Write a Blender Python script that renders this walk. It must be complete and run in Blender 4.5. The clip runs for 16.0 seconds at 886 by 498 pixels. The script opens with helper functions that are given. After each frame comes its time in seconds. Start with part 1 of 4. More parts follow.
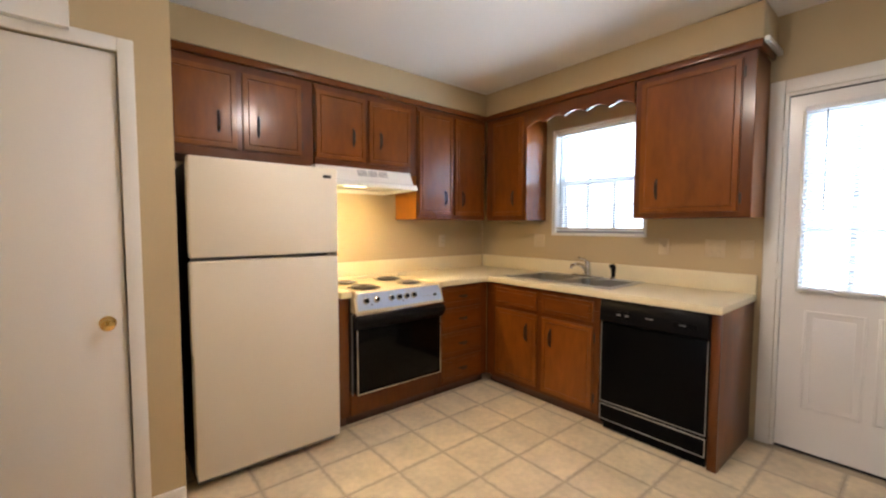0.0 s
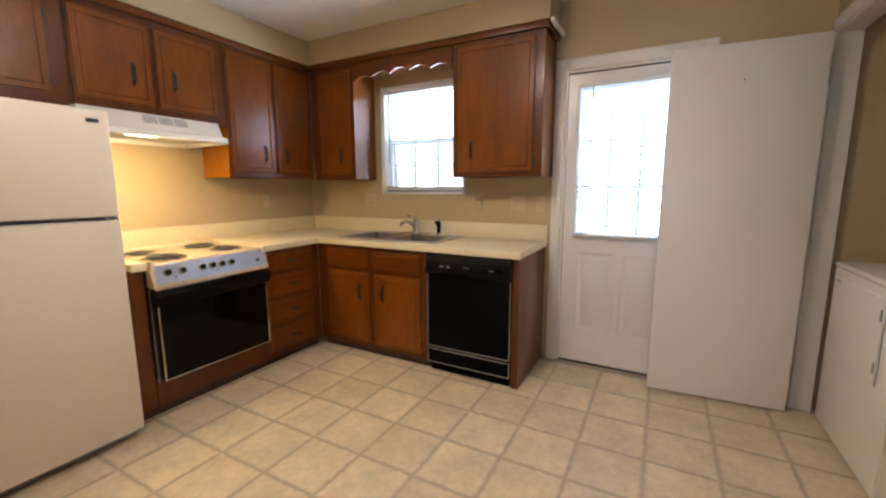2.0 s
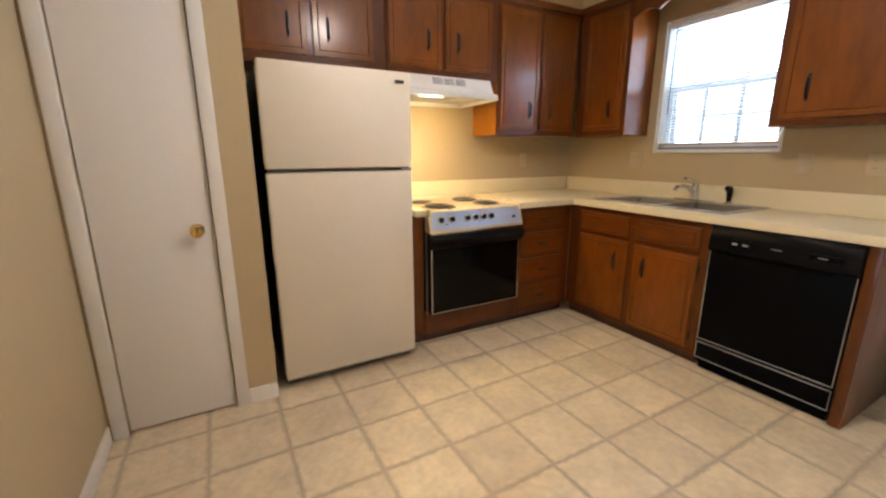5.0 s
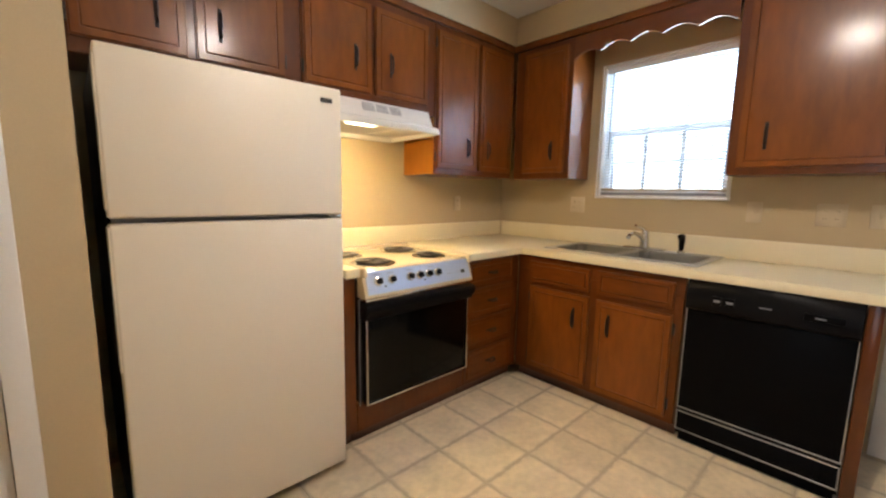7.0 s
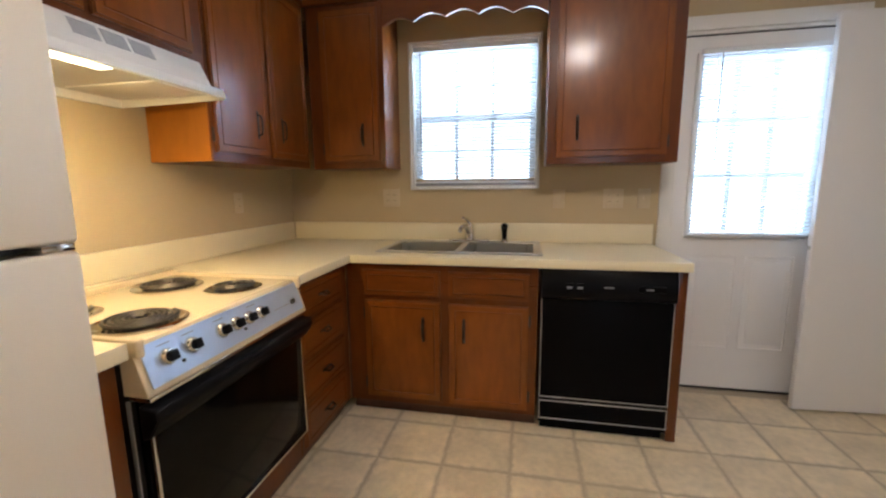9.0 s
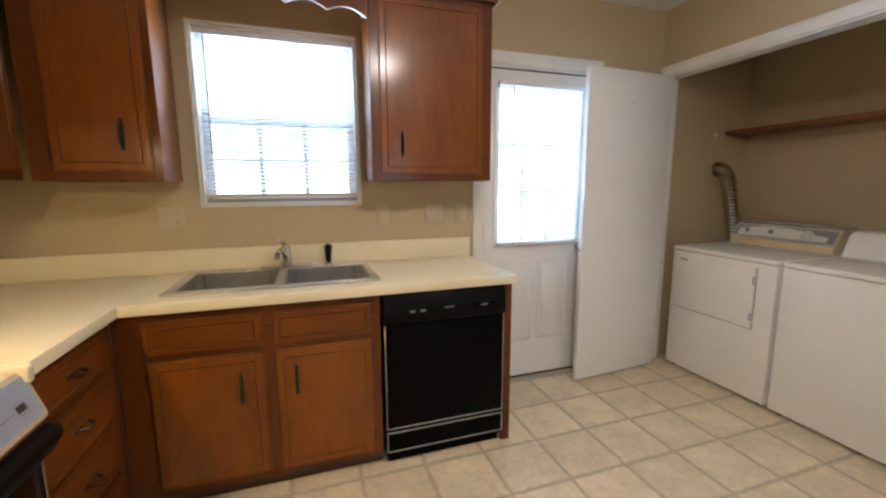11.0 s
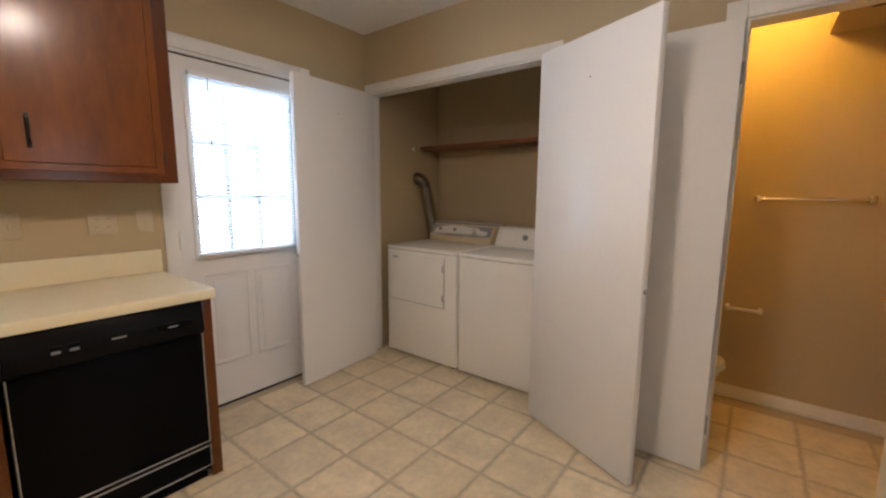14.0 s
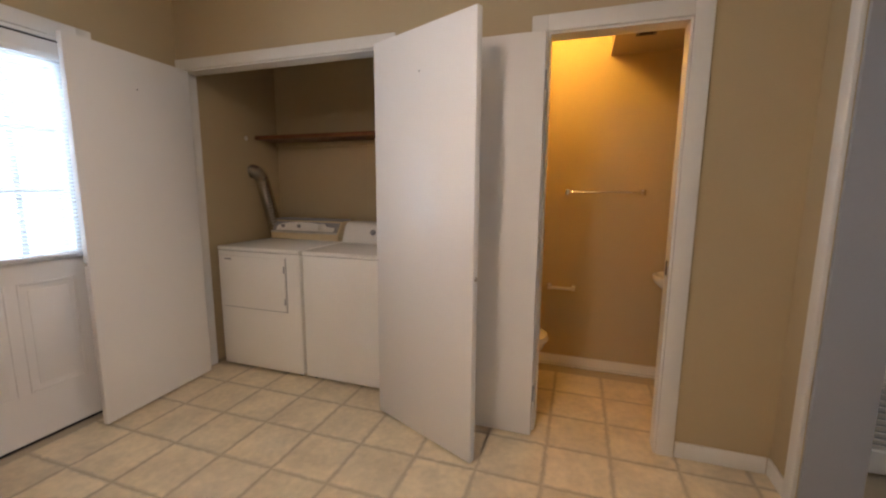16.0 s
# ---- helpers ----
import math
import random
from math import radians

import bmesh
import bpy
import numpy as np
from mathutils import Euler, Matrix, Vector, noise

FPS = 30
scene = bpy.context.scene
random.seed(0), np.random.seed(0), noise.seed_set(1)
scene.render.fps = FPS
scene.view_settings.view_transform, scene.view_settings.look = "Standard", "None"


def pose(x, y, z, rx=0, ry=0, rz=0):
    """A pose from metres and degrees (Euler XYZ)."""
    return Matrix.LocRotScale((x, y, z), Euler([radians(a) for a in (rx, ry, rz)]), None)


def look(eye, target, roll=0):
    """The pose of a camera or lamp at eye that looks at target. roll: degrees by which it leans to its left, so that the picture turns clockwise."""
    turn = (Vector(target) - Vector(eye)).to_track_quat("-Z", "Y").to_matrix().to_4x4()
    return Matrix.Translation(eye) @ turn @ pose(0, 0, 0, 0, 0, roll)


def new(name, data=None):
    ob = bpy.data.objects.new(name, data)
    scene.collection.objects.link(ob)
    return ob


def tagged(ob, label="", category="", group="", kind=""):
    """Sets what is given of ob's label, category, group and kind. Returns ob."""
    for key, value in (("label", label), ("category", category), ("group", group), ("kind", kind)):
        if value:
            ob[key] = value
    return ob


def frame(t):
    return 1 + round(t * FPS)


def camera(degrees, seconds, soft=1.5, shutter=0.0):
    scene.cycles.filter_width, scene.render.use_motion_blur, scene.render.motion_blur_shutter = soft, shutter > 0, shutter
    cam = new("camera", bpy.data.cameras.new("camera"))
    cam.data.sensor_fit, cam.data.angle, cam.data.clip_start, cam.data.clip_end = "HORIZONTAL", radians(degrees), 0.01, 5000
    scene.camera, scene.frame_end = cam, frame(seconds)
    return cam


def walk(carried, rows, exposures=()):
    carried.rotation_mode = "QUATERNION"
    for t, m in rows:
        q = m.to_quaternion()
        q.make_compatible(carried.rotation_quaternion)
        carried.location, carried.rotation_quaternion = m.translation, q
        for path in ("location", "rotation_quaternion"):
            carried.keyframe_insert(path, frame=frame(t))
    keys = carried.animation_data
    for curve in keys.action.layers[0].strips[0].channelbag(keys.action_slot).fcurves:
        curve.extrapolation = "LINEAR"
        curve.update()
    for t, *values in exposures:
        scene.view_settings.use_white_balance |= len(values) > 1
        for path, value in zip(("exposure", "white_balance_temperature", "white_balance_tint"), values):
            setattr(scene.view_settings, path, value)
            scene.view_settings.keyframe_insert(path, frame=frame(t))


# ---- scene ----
cam = camera(95.3, 16.0, soft=2.3)
PATH = [
    (0, (-3.091, -3.063, 1.335), (-1.816, -1.527, 1.221), 0.1),
    (0.5, (-3.098, -3.071, 1.327), (-1.652, -1.693, 1.216), 0.2),
    (1, (-3.062, -3.118, 1.326), (-1.492, -1.884, 1.201), -0.1),
    (1.5, (-3.036, -3.137, 1.325), (-1.362, -2.056, 1.148), -0.3),
    (2, (-3.022, -3.137, 1.309), (-1.282, -2.197, 1.011), -0.1),
    (2.5, (-3.019, -3.127, 1.269), (-1.288, -2.25, 0.783), 1.3),
    (3, (-2.989, -3.099, 1.212), (-1.399, -2.096, 0.528), 2.9),
    (3.5, (-2.978, -3.063, 1.173), (-1.644, -1.789, 0.399), 3.1),
    (4, (-2.997, -3.025, 1.189), (-1.979, -1.46, 0.47), 2.1),
    (4.2, (-3.007, -3.022, 1.216), (-2.1, -1.369, 0.549), 1.5),
    (6.3, (-2.979, -2.591, 1.258), (-1.797, -0.997, 1.007), -0.2),
    (6.5, (-2.958, -2.542, 1.256), (-1.724, -0.989, 0.995), 0.4),
    (7, (-2.875, -2.327, 1.267), (-1.525, -0.877, 0.994), 1.0),
    (7.5, (-2.812, -2.109, 1.272), (-1.31, -0.814, 1.016), 0.9),
    (8, (-2.775, -1.905, 1.296), (-1.082, -0.878, 1.016), 0.2),
    (8.5, (-2.743, -1.703, 1.315), (-0.888, -1.027, 0.996), -0.5),
    (9, (-2.643, -1.631, 1.272), (-0.706, -1.239, 0.967), -0.6),
    (9.2, (-2.587, -1.577, 1.264), (-0.624, -1.311, 0.984), -0.2),
    (11.3, (-2.42, -1.423, 1.36), (-0.585, -2.157, 1.052), -0.1),
    (11.5, (-2.427, -1.438, 1.354), (-0.624, -2.249, 1.051), 0.1),
    (12, (-2.453, -1.484, 1.348), (-0.743, -2.479, 1.053), 0.3),
    (12.5, (-2.479, -1.531, 1.344), (-0.876, -2.691, 1.058), 0.4),
    (13, (-2.511, -1.563, 1.343), (-1.023, -2.87, 1.063), 0.5),
    (13.5, (-2.537, -1.587, 1.349), (-1.178, -3.028, 1.07), 0.5),
    (14, (-2.556, -1.612, 1.348), (-1.345, -3.179, 1.074), 0.4),
    (14.5, (-2.581, -1.645, 1.343), (-1.522, -3.319, 1.071), 0.4),
    (15, (-2.602, -1.67, 1.35), (-1.698, -3.431, 1.07), 0.4),
    (15.5, (-2.62, -1.694, 1.335), (-1.865, -3.525, 1.056), 0.4),
    (16, (-2.638, -1.724, 1.336), (-2.011, -3.601, 1.046), 0.4),
]
walk(cam, [(t, look(eye, target, roll)) for t, eye, target, roll in PATH],
     [(0, -0.27, 6650, 17), (2.5, -0.45, 6650, 17), (4, -0.42, 6600, 16), (6.5, -0.28, 6500, 15), (7.5, -0.33, 6450, 14.5), (8, -0.47, 6350, 14.5),
      (8.5, -0.53, 6250, 14.5), (9, -0.58, 6100, 14.5), (11.5, -0.23, 6100, 14), (12.5, -0.39, 6200, 14.5), (13.5, -0.56, 6450, 16.5), (14, -0.6, 6600, 17.5), (16, -0.64, 6750, 19)])

# ---- world and light ----
world = bpy.data.worlds.new("sky")
scene.world = world
world.use_nodes = True
wn, wl = world.node_tree.nodes, world.node_tree.links
sky = wn.new("ShaderNodeTexSky")
sky.sky_type, sky.sun_disc, sky.sun_elevation, sky.sun_rotation = "NISHITA", False, radians(40), radians(60)
wn["Background"].inputs["Strength"].default_value = 0.12
wl.new(sky.outputs[0], wn["Background"].inputs["Color"])
sun = new("sun", bpy.data.lights.new("sun", "SUN"))
sun.data.energy, sun.data.angle, sun.data.color = 0.8, radians(15), (1.0, 0.96, 0.9)
sun.matrix_world = look((6, 3, 7), (0, 0, 0))


def lamp(name, kind, m, power, colour, size=0.1, size_y=None):
    d = bpy.data.lights.new(name, kind)
    d.energy, d.color = power, colour
    if kind == "AREA":
        d.shape, d.size, d.size_y = "RECTANGLE", size, size_y or size
    else:
        d.shadow_soft_size = size
    o = new(name, d)
    o.matrix_world = m
    return o


WARM, DAY = (1.0, 0.87, 0.73), (0.63, 0.82, 1.0)
lamp("kitchen_window_daylight", "AREA", look((0.16, -1.30, 1.72), (-1, -1.30, 1.60)), 60, DAY, 0.76, 0.86)
lamp("door_window_daylight", "AREA", look((0.14, -2.90, 1.47), (-1, -2.90, 1.40)), 33, DAY, 0.56, 0.98)
# added cool fill from the next room, its source is out of view
lamp("next_room_fill", "AREA", look((-6.42, -2.6, 1.5), (-3, -2.4, 1.2)), 13, (0.78, 0.88, 1.0), 1.5, 1.3)
lamp("hood_bulb", "AREA", look((-1.72, -0.452, 1.608), (-1.69, -0.36, 0.9)), 12.5, (1.0, 0.74, 0.34), 0.15, 0.05)
lamp("hood_bulb_glow", "POINT", pose(-1.72, -0.452, 1.590), 4.2, (1.0, 0.74, 0.34), 0.03)
lamp("bath_bulb", "POINT", pose(-2.53, -4.36, 2.43), 30, (1.0, 0.55, 0.09), 0.06)
lamp("kitchen_lamp_down", "AREA", look((-1.95, -2.10, 2.44), (-1.95, -2.10, 0)), 27, WARM, 0.24)
lamp("kitchen_bulb", "POINT", pose(-1.95, -2.10, 2.40), 17.0, WARM, 0.08)


# ---- materials ----
def mat(name, colour, rough=0.5, metal=0.0, vary=0.08, scale=3.0, fine=60.0, bump=0.05, grain=None, spec=0.5, coat=0.0, tint=0.0):
    """A paint-like surface: colour varied at two scales, roughness wear and fine relief. grain: stretch of the pattern along x, y, z."""
    m = bpy.data.materials.new(name)
    m.use_nodes = True
    n, l = m.node_tree.nodes, m.node_tree.links
    p = n["Principled BSDF"]
    p.inputs["Metallic"].default_value = metal
    p.inputs["Specular IOR Level"].default_value = spec
    p.inputs["Coat Weight"].default_value = coat
    p.inputs["Coat Roughness"].default_value = 0.17
    tc = n.new("ShaderNodeTexCoord")
    mp = n.new("ShaderNodeMapping")
    l.new(tc.outputs["Object"], mp.inputs[0])
    if grain:
        mp.inputs["Scale"].default_value = grain
    big, small = n.new("ShaderNodeTexNoise"), n.new("ShaderNodeTexNoise")
    big.inputs["Scale"].default_value, big.inputs["Detail"].default_value = scale, 4
    small.inputs["Scale"].default_value, small.inputs["Detail"].default_value = fine, 3
    l.new(mp.outputs[0], big.inputs[0])
    l.new(mp.outputs[0], small.inputs[0])
    mix = n.new("ShaderNodeMix")
    mix.data_type = "FLOAT"
    mix.inputs[0].default_value = 0.4
    l.new(big.outputs[0], mix.inputs[2])
    l.new(small.outputs[0], mix.inputs[3])
    ramp = n.new("ShaderNodeValToRGB")
    lo = [c * (1 - vary) for c in colour]
    hi = [min(1, c * (1 + vary)) for c in colour]
    ramp.color_ramp.elements[0].position, ramp.color_ramp.elements[1].position = 0.3, 0.7
    ramp.color_ramp.elements[0].color, ramp.color_ramp.elements[1].color = (*lo, 1), (*hi, 1)
    l.new(mix.outputs[0], ramp.inputs[0])
    last = ramp.outputs[0]
    if tint:
        info = n.new("ShaderNodeObjectInfo")
        hsv = n.new("ShaderNodeHueSaturation")
        mr = n.new("ShaderNodeMapRange")
        mr.inputs[3].default_value, mr.inputs[4].default_value = 1 - tint, 1 + tint
        l.new(info.outputs["Random"], mr.inputs[0])
        l.new(mr.outputs[0], hsv.inputs["Value"])
        l.new(last, hsv.inputs["Color"])
        last = hsv.outputs[0]
        off = n.new("ShaderNodeVectorMath")
        off.operation = "SCALE"
        off.inputs[0].default_value = (37.0, 53.0, 71.0)
        l.new(info.outputs["Random"], off.inputs["Scale"])
        l.new(off.outputs[0], mp.inputs["Location"])
    l.new(last, p.inputs["Base Color"])
    rr = n.new("ShaderNodeMapRange")
    rr.inputs[3].default_value, rr.inputs[4].default_value = rough * 0.94, min(1, rough * 1.06)
    l.new(big.outputs[0], rr.inputs[0])
    l.new(rr.outputs[0], p.inputs["Roughness"])
    if bump:
        b = n.new("ShaderNodeBump")
        b.inputs["Strength"].default_value, b.inputs["Distance"].default_value = bump, 0.004
        l.new(small.outputs[0], b.inputs["Height"])
        l.new(b.outputs[0], p.inputs["Normal"])
    return m


def glow(name, colour, strength):
    m = bpy.data.materials.new(name)
    m.use_nodes = True
    p = m.node_tree.nodes["Principled BSDF"]
    p.inputs["Base Color"].default_value = (0.8, 0.8, 0.8, 1)
    p.inputs["Emission Color"].default_value, p.inputs["Emission Strength"].default_value = (*colour, 1), strength
    return m


def glass_mat(name):
    m = bpy.data.materials.new(name)
    m.use_nodes = True
    p = m.node_tree.nodes["Principled BSDF"]
    p.inputs["Transmission Weight"].default_value, p.inputs["Roughness"].default_value, p.inputs["IOR"].default_value = 1, 0.0, 1.45
    return m



def screen_mat(name, through_it):
    """Fine insect mesh: lets part of the light straight through."""
    m = bpy.data.materials.new(name)
    m.use_nodes = True
    n, l = m.node_tree.nodes, m.node_tree.links
    p = n["Principled BSDF"]
    p.inputs["Base Color"].default_value, p.inputs["Roughness"].default_value = (0.10, 0.11, 0.12, 1), 0.7
    t, mix = n.new("ShaderNodeBsdfTransparent"), n.new("ShaderNodeMixShader")
    mix.inputs[0].default_value = through_it
    l.new(p.outputs[0], mix.inputs[1])
    l.new(t.outputs[0], mix.inputs[2])
    l.new(mix.outputs[0], n["Material Output"].inputs["Surface"])
    return m


SCREEN = screen_mat("insect_screen_mesh", 0.55)
WALL = mat("tan_wall_paint", (0.50, 0.395, 0.240), 0.55, vary=0.04, scale=1.5, fine=220, bump=0.10, spec=0.35)
CEIL = mat("ceiling_paint", (0.85, 0.835, 0.80), 0.9, vary=0.03, scale=1.2, fine=160, bump=0.25)
WHITE = mat("white_gloss_trim", (0.78, 0.76, 0.72), 0.35, vary=0.03, scale=4, fine=90, bump=0.05)
DOORW = mat("white_door_paint", (0.82, 0.80, 0.78), 0.26, vary=0.02, scale=1.2, fine=140, bump=0.05)
WOOD = mat("cherry_stained_wood", (0.182, 0.0500, 0.0044), 0.36, vary=0.30, scale=2.2, fine=12, bump=0.02, grain=(2.6, 2.6, 0.7), coat=0.5, spec=0.2)
WOODH = mat("cherry_stained_rail", (0.138, 0.0355, 0.0034), 0.36, vary=0.27, scale=2.2, fine=12, bump=0.02, grain=(0.8, 0.8, 3), coat=0.5, spec=0.2)
WOODF = mat("dark_stained_face_frame", (0.108, 0.0270, 0.0028), 0.36, vary=0.27, scale=2.2, fine=12, bump=0.02, grain=(2.6, 2.6, 0.7), coat=0.5, spec=0.2)
# pale orange wood with the hood lamp's glow put into its colour
WOODS = mat("hood_lit_orange_wood", (0.36, 0.125, 0.010), 0.4, vary=0.15, scale=2.2, fine=12, bump=0.02, grain=(2.6, 2.6, 0.7), coat=0.3, spec=0.2)
GROOVE = mat("dark_wood_groove", (0.06, 0.018, 0.007), 0.5, vary=0.2, scale=6, fine=30)
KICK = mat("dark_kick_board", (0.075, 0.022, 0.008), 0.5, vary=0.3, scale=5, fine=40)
SHELFW = mat("varnished_shelf_board", (0.20, 0.07, 0.02), 0.4, vary=0.3, scale=1.5, fine=9, grain=(1.2, 14, 14))
LAMIN = mat("cream_laminate", (0.78, 0.685, 0.465), 0.38, vary=0.035, scale=5, fine=300, bump=0.02)
ALMOND = mat("almond_enamel", (0.73, 0.655, 0.53), 0.36, vary=0.02, scale=2, fine=420, bump=0.18)
ENAMEL = mat("cream_stove_enamel", (0.72, 0.60, 0.40), 0.2, vary=0.03, scale=4, fine=90, bump=0.0)
APPL = mat("white_appliance_enamel", (0.85, 0.83, 0.78), 0.22, vary=0.03, scale=2, fine=200, bump=0.03)
BLACK = mat("black_appliance", (0.0025, 0.0025, 0.003), 0.34, vary=0.2, scale=3, fine=60, bump=0.0, spec=0.06)
BLACKG = mat("black_oven_glass", (0.0025, 0.0025, 0.0025), 0.10, vary=0.1, bump=0.0, spec=0.12)
CHROME = mat("chrome", (0.75, 0.74, 0.72), 0.14, 1.0, vary=0.05, bump=0.0)
STEEL = mat("brushed_steel", (0.60, 0.585, 0.56), 0.30, 1.0, vary=0.06, scale=3, fine=60, bump=0.01)
# silver with the blue of the reflected window mixed into the colour
PANELB = mat("silver_panel_window_blue", (0.56, 0.65, 0.80), 0.28, 0.6, vary=0.05, bump=0.0)
IRON = mat("antique_bronze_pull", (0.05, 0.037, 0.03), 0.4, 0.8, vary=0.3, fine=100)
COIL = mat("burner_coil", (0.075, 0.066, 0.060), 0.45, 0.5, vary=0.3, fine=80)
BRASS = mat("polished_brass", (0.75, 0.52, 0.20), 0.2, 1.0, vary=0.1)
VINYL = mat("blind_slat_vinyl", (0.80, 0.81, 0.82), 0.5, vary=0.03, bump=0.0)
SLAT = mat("translucent_slat_vinyl", (0.82, 0.83, 0.84), 0.5, vary=0.03, bump=0.0)
sn, sl = SLAT.node_tree.nodes, SLAT.node_tree.links
tr, mx = sn.new("ShaderNodeBsdfTranslucent"), sn.new("ShaderNodeMixShader")
tr.inputs[0].default_value, mx.inputs[0].default_value = (0.74, 0.86, 0.96, 1), 0.30
sl.new(sn["Principled BSDF"].outputs[0], mx.inputs[1])
sl.new(tr.outputs[0], mx.inputs[2])
sl.new(mx.outputs[0], sn["Material Output"].inputs["Surface"])
PLATE = mat("almond_switch_plate", (0.56, 0.46, 0.31), 0.4, vary=0.03, bump=0.0)
DARK = mat("dark_slot", (0.02, 0.017, 0.015), 0.6, vary=0.2)
TRIMM = mat("dull_silver_trim", (0.42, 0.41, 0.40), 0.45, 0.7, vary=0.1)
GREY = mat("grey_plastic", (0.30, 0.30, 0.31), 0.45, vary=0.1)
RUBBER = mat("black_knob_plastic", (0.004, 0.004, 0.005), 0.38, vary=0.2, spec=0.11)
FOIL = mat("aluminium_foil_duct", (0.50, 0.46, 0.40), 0.24, 1.0, vary=0.12, scale=12, fine=90, bump=0.05)
PORC = mat("bath_porcelain", (0.74, 0.71, 0.65), 0.15, vary=0.02, bump=0.0)
GROUT = mat("floor_joint", (0.46, 0.375, 0.26), 0.55, vary=0.12, scale=4, fine=70, bump=0.05)
TILE = mat("beige_vinyl_tile", (0.68, 0.565, 0.390), 0.34, vary=0.19, scale=6.0, fine=30, bump=0.05, tint=0.06)


def printed_edge(m, colour, half):
    """The printed joint of sheet vinyl: each square fades into the joint's colour over a ragged margin."""
    n, l = m.node_tree.nodes, m.node_tree.links
    p = n["Principled BSDF"]
    body = p.inputs["Base Color"].links[0].from_socket
    co, sep = n.new("ShaderNodeTexCoord"), n.new("ShaderNodeSeparateXYZ")
    l.new(co.outputs["Object"], sep.inputs[0])
    ab = [n.new("ShaderNodeMath") for k in range(2)]
    for k in range(2):
        ab[k].operation = "ABSOLUTE"
        l.new(sep.outputs[k], ab[k].inputs[0])
    far = n.new("ShaderNodeMath")
    far.operation = "MAXIMUM"
    l.new(ab[0].outputs[0], far.inputs[0])
    l.new(ab[1].outputs[0], far.inputs[1])
    rag = n.new("ShaderNodeTexNoise")
    rag.inputs["Scale"].default_value, rag.inputs["Detail"].default_value = 24, 4
    l.new(co.outputs["Object"], rag.inputs[0])
    add = n.new("ShaderNodeMath")
    add.operation, add.inputs[1].default_value = "MULTIPLY_ADD", 0.034
    l.new(rag.outputs[0], add.inputs[0])
    l.new(far.outputs[0], add.inputs[2])
    fade = n.new("ShaderNodeMapRange")
    fade.interpolation_type = "SMOOTHSTEP"
    fade.inputs[1].default_value, fade.inputs[2].default_value = half - 0.002, half + 0.018
    l.new(add.outputs[0], fade.inputs[0])
    mix = n.new("ShaderNodeMix")
    mix.data_type = "RGBA"
    mix.inputs[7].default_value = (*colour, 1)
    l.new(fade.outputs[0], mix.inputs[0])
    l.new(body, mix.inputs[6])
    l.new(mix.outputs[2], p.inputs["Base Color"])


printed_edge(TILE, (0.47, 0.385, 0.27), 0.1545)
GLASS = glass_mat("window_glass")
BULB = glow("warm_lens", (1.0, 0.80, 0.50), 11)
BACK = glow("bright_overcast_distance", (0.78, 0.90, 1.0), 2.0)
GREYWALL = mat("next_room_paint", (0.335, 0.34, 0.36), 0.6, vary=0.04, scale=1.5, fine=200, bump=0.1)


# ---- mesh helpers ----
def box(x0, x1, y0, y1, z0, z1, bevel=0.0, segs=2, bm=None):
    """A box between the given planes, with rounded edges."""
    b = bmesh.new()
    bmesh.ops.create_cube(b, size=1)
    sx, sy, sz = abs(x1 - x0), abs(y1 - y0), abs(z1 - z0)
    bmesh.ops.transform(b, matrix=Matrix.Translation(((x0 + x1) / 2, (y0 + y1) / 2, (z0 + z1) / 2)) @ Matrix.Diagonal((sx, sy, sz, 1)), verts=b.verts)
    if bevel:
        bmesh.ops.bevel(b, geom=b.edges[:], offset=min(bevel, 0.45 * min(sx, sy, sz)), segments=segs, affect="EDGES", profile=0.5)
    return join(bm, b)


def join(a, b):
    if a is None:
        return b
    me = bpy.data.meshes.new("tmp")
    b.to_mesh(me)
    b.free()
    a.from_mesh(me)
    bpy.data.meshes.remove(me)
    return a


def rod(p, q, r, r2=None, n=16, bm=None, bevel=0.0):
    """A round bar from p to q."""
    p, q = Vector(p), Vector(q)
    b = bmesh.new()
    bmesh.ops.create_cone(b, cap_ends=True, segments=n, radius1=r, radius2=r if r2 is None else r2, depth=(q - p).length)
    if bevel:
        rim = [e for e in b.edges if abs(e.verts[0].co.z - e.verts[1].co.z) < 1e-6]
        bmesh.ops.bevel(b, geom=rim, offset=bevel, segments=2, affect="EDGES")
    bmesh.ops.transform(b, matrix=Matrix.Translation((p + q) / 2) @ (q - p).to_track_quat("Z", "Y").to_matrix().to_4x4(), verts=b.verts)
    return join(bm, b)


def lathe(profile, centre, n=24, axis=None, bm=None):
    """A turned shape: profile of (radius, height) about z, or about axis."""
    b = bmesh.new()
    rings = []
    for r, h in profile:
        rings.append([b.verts.new((max(r, 1e-4) * math.cos(2 * math.pi * i / n), max(r, 1e-4) * math.sin(2 * math.pi * i / n), h)) for i in range(n)])
    for a, c in zip(rings, rings[1:]):
        for i in range(n):
            b.faces.new((a[i], a[(i + 1) % n], c[(i + 1) % n], c[i]))
    b.faces.new(rings[0][::-1])
    b.faces.new(rings[-1])
    turn = Vector(axis).to_track_quat("Z", "Y").to_matrix().to_4x4() if axis else Matrix()
    bmesh.ops.transform(b, matrix=Matrix.Translation(centre) @ turn, verts=b.verts)
    bmesh.ops.recalc_face_normals(b, faces=b.faces[:])
    return join(bm, b)


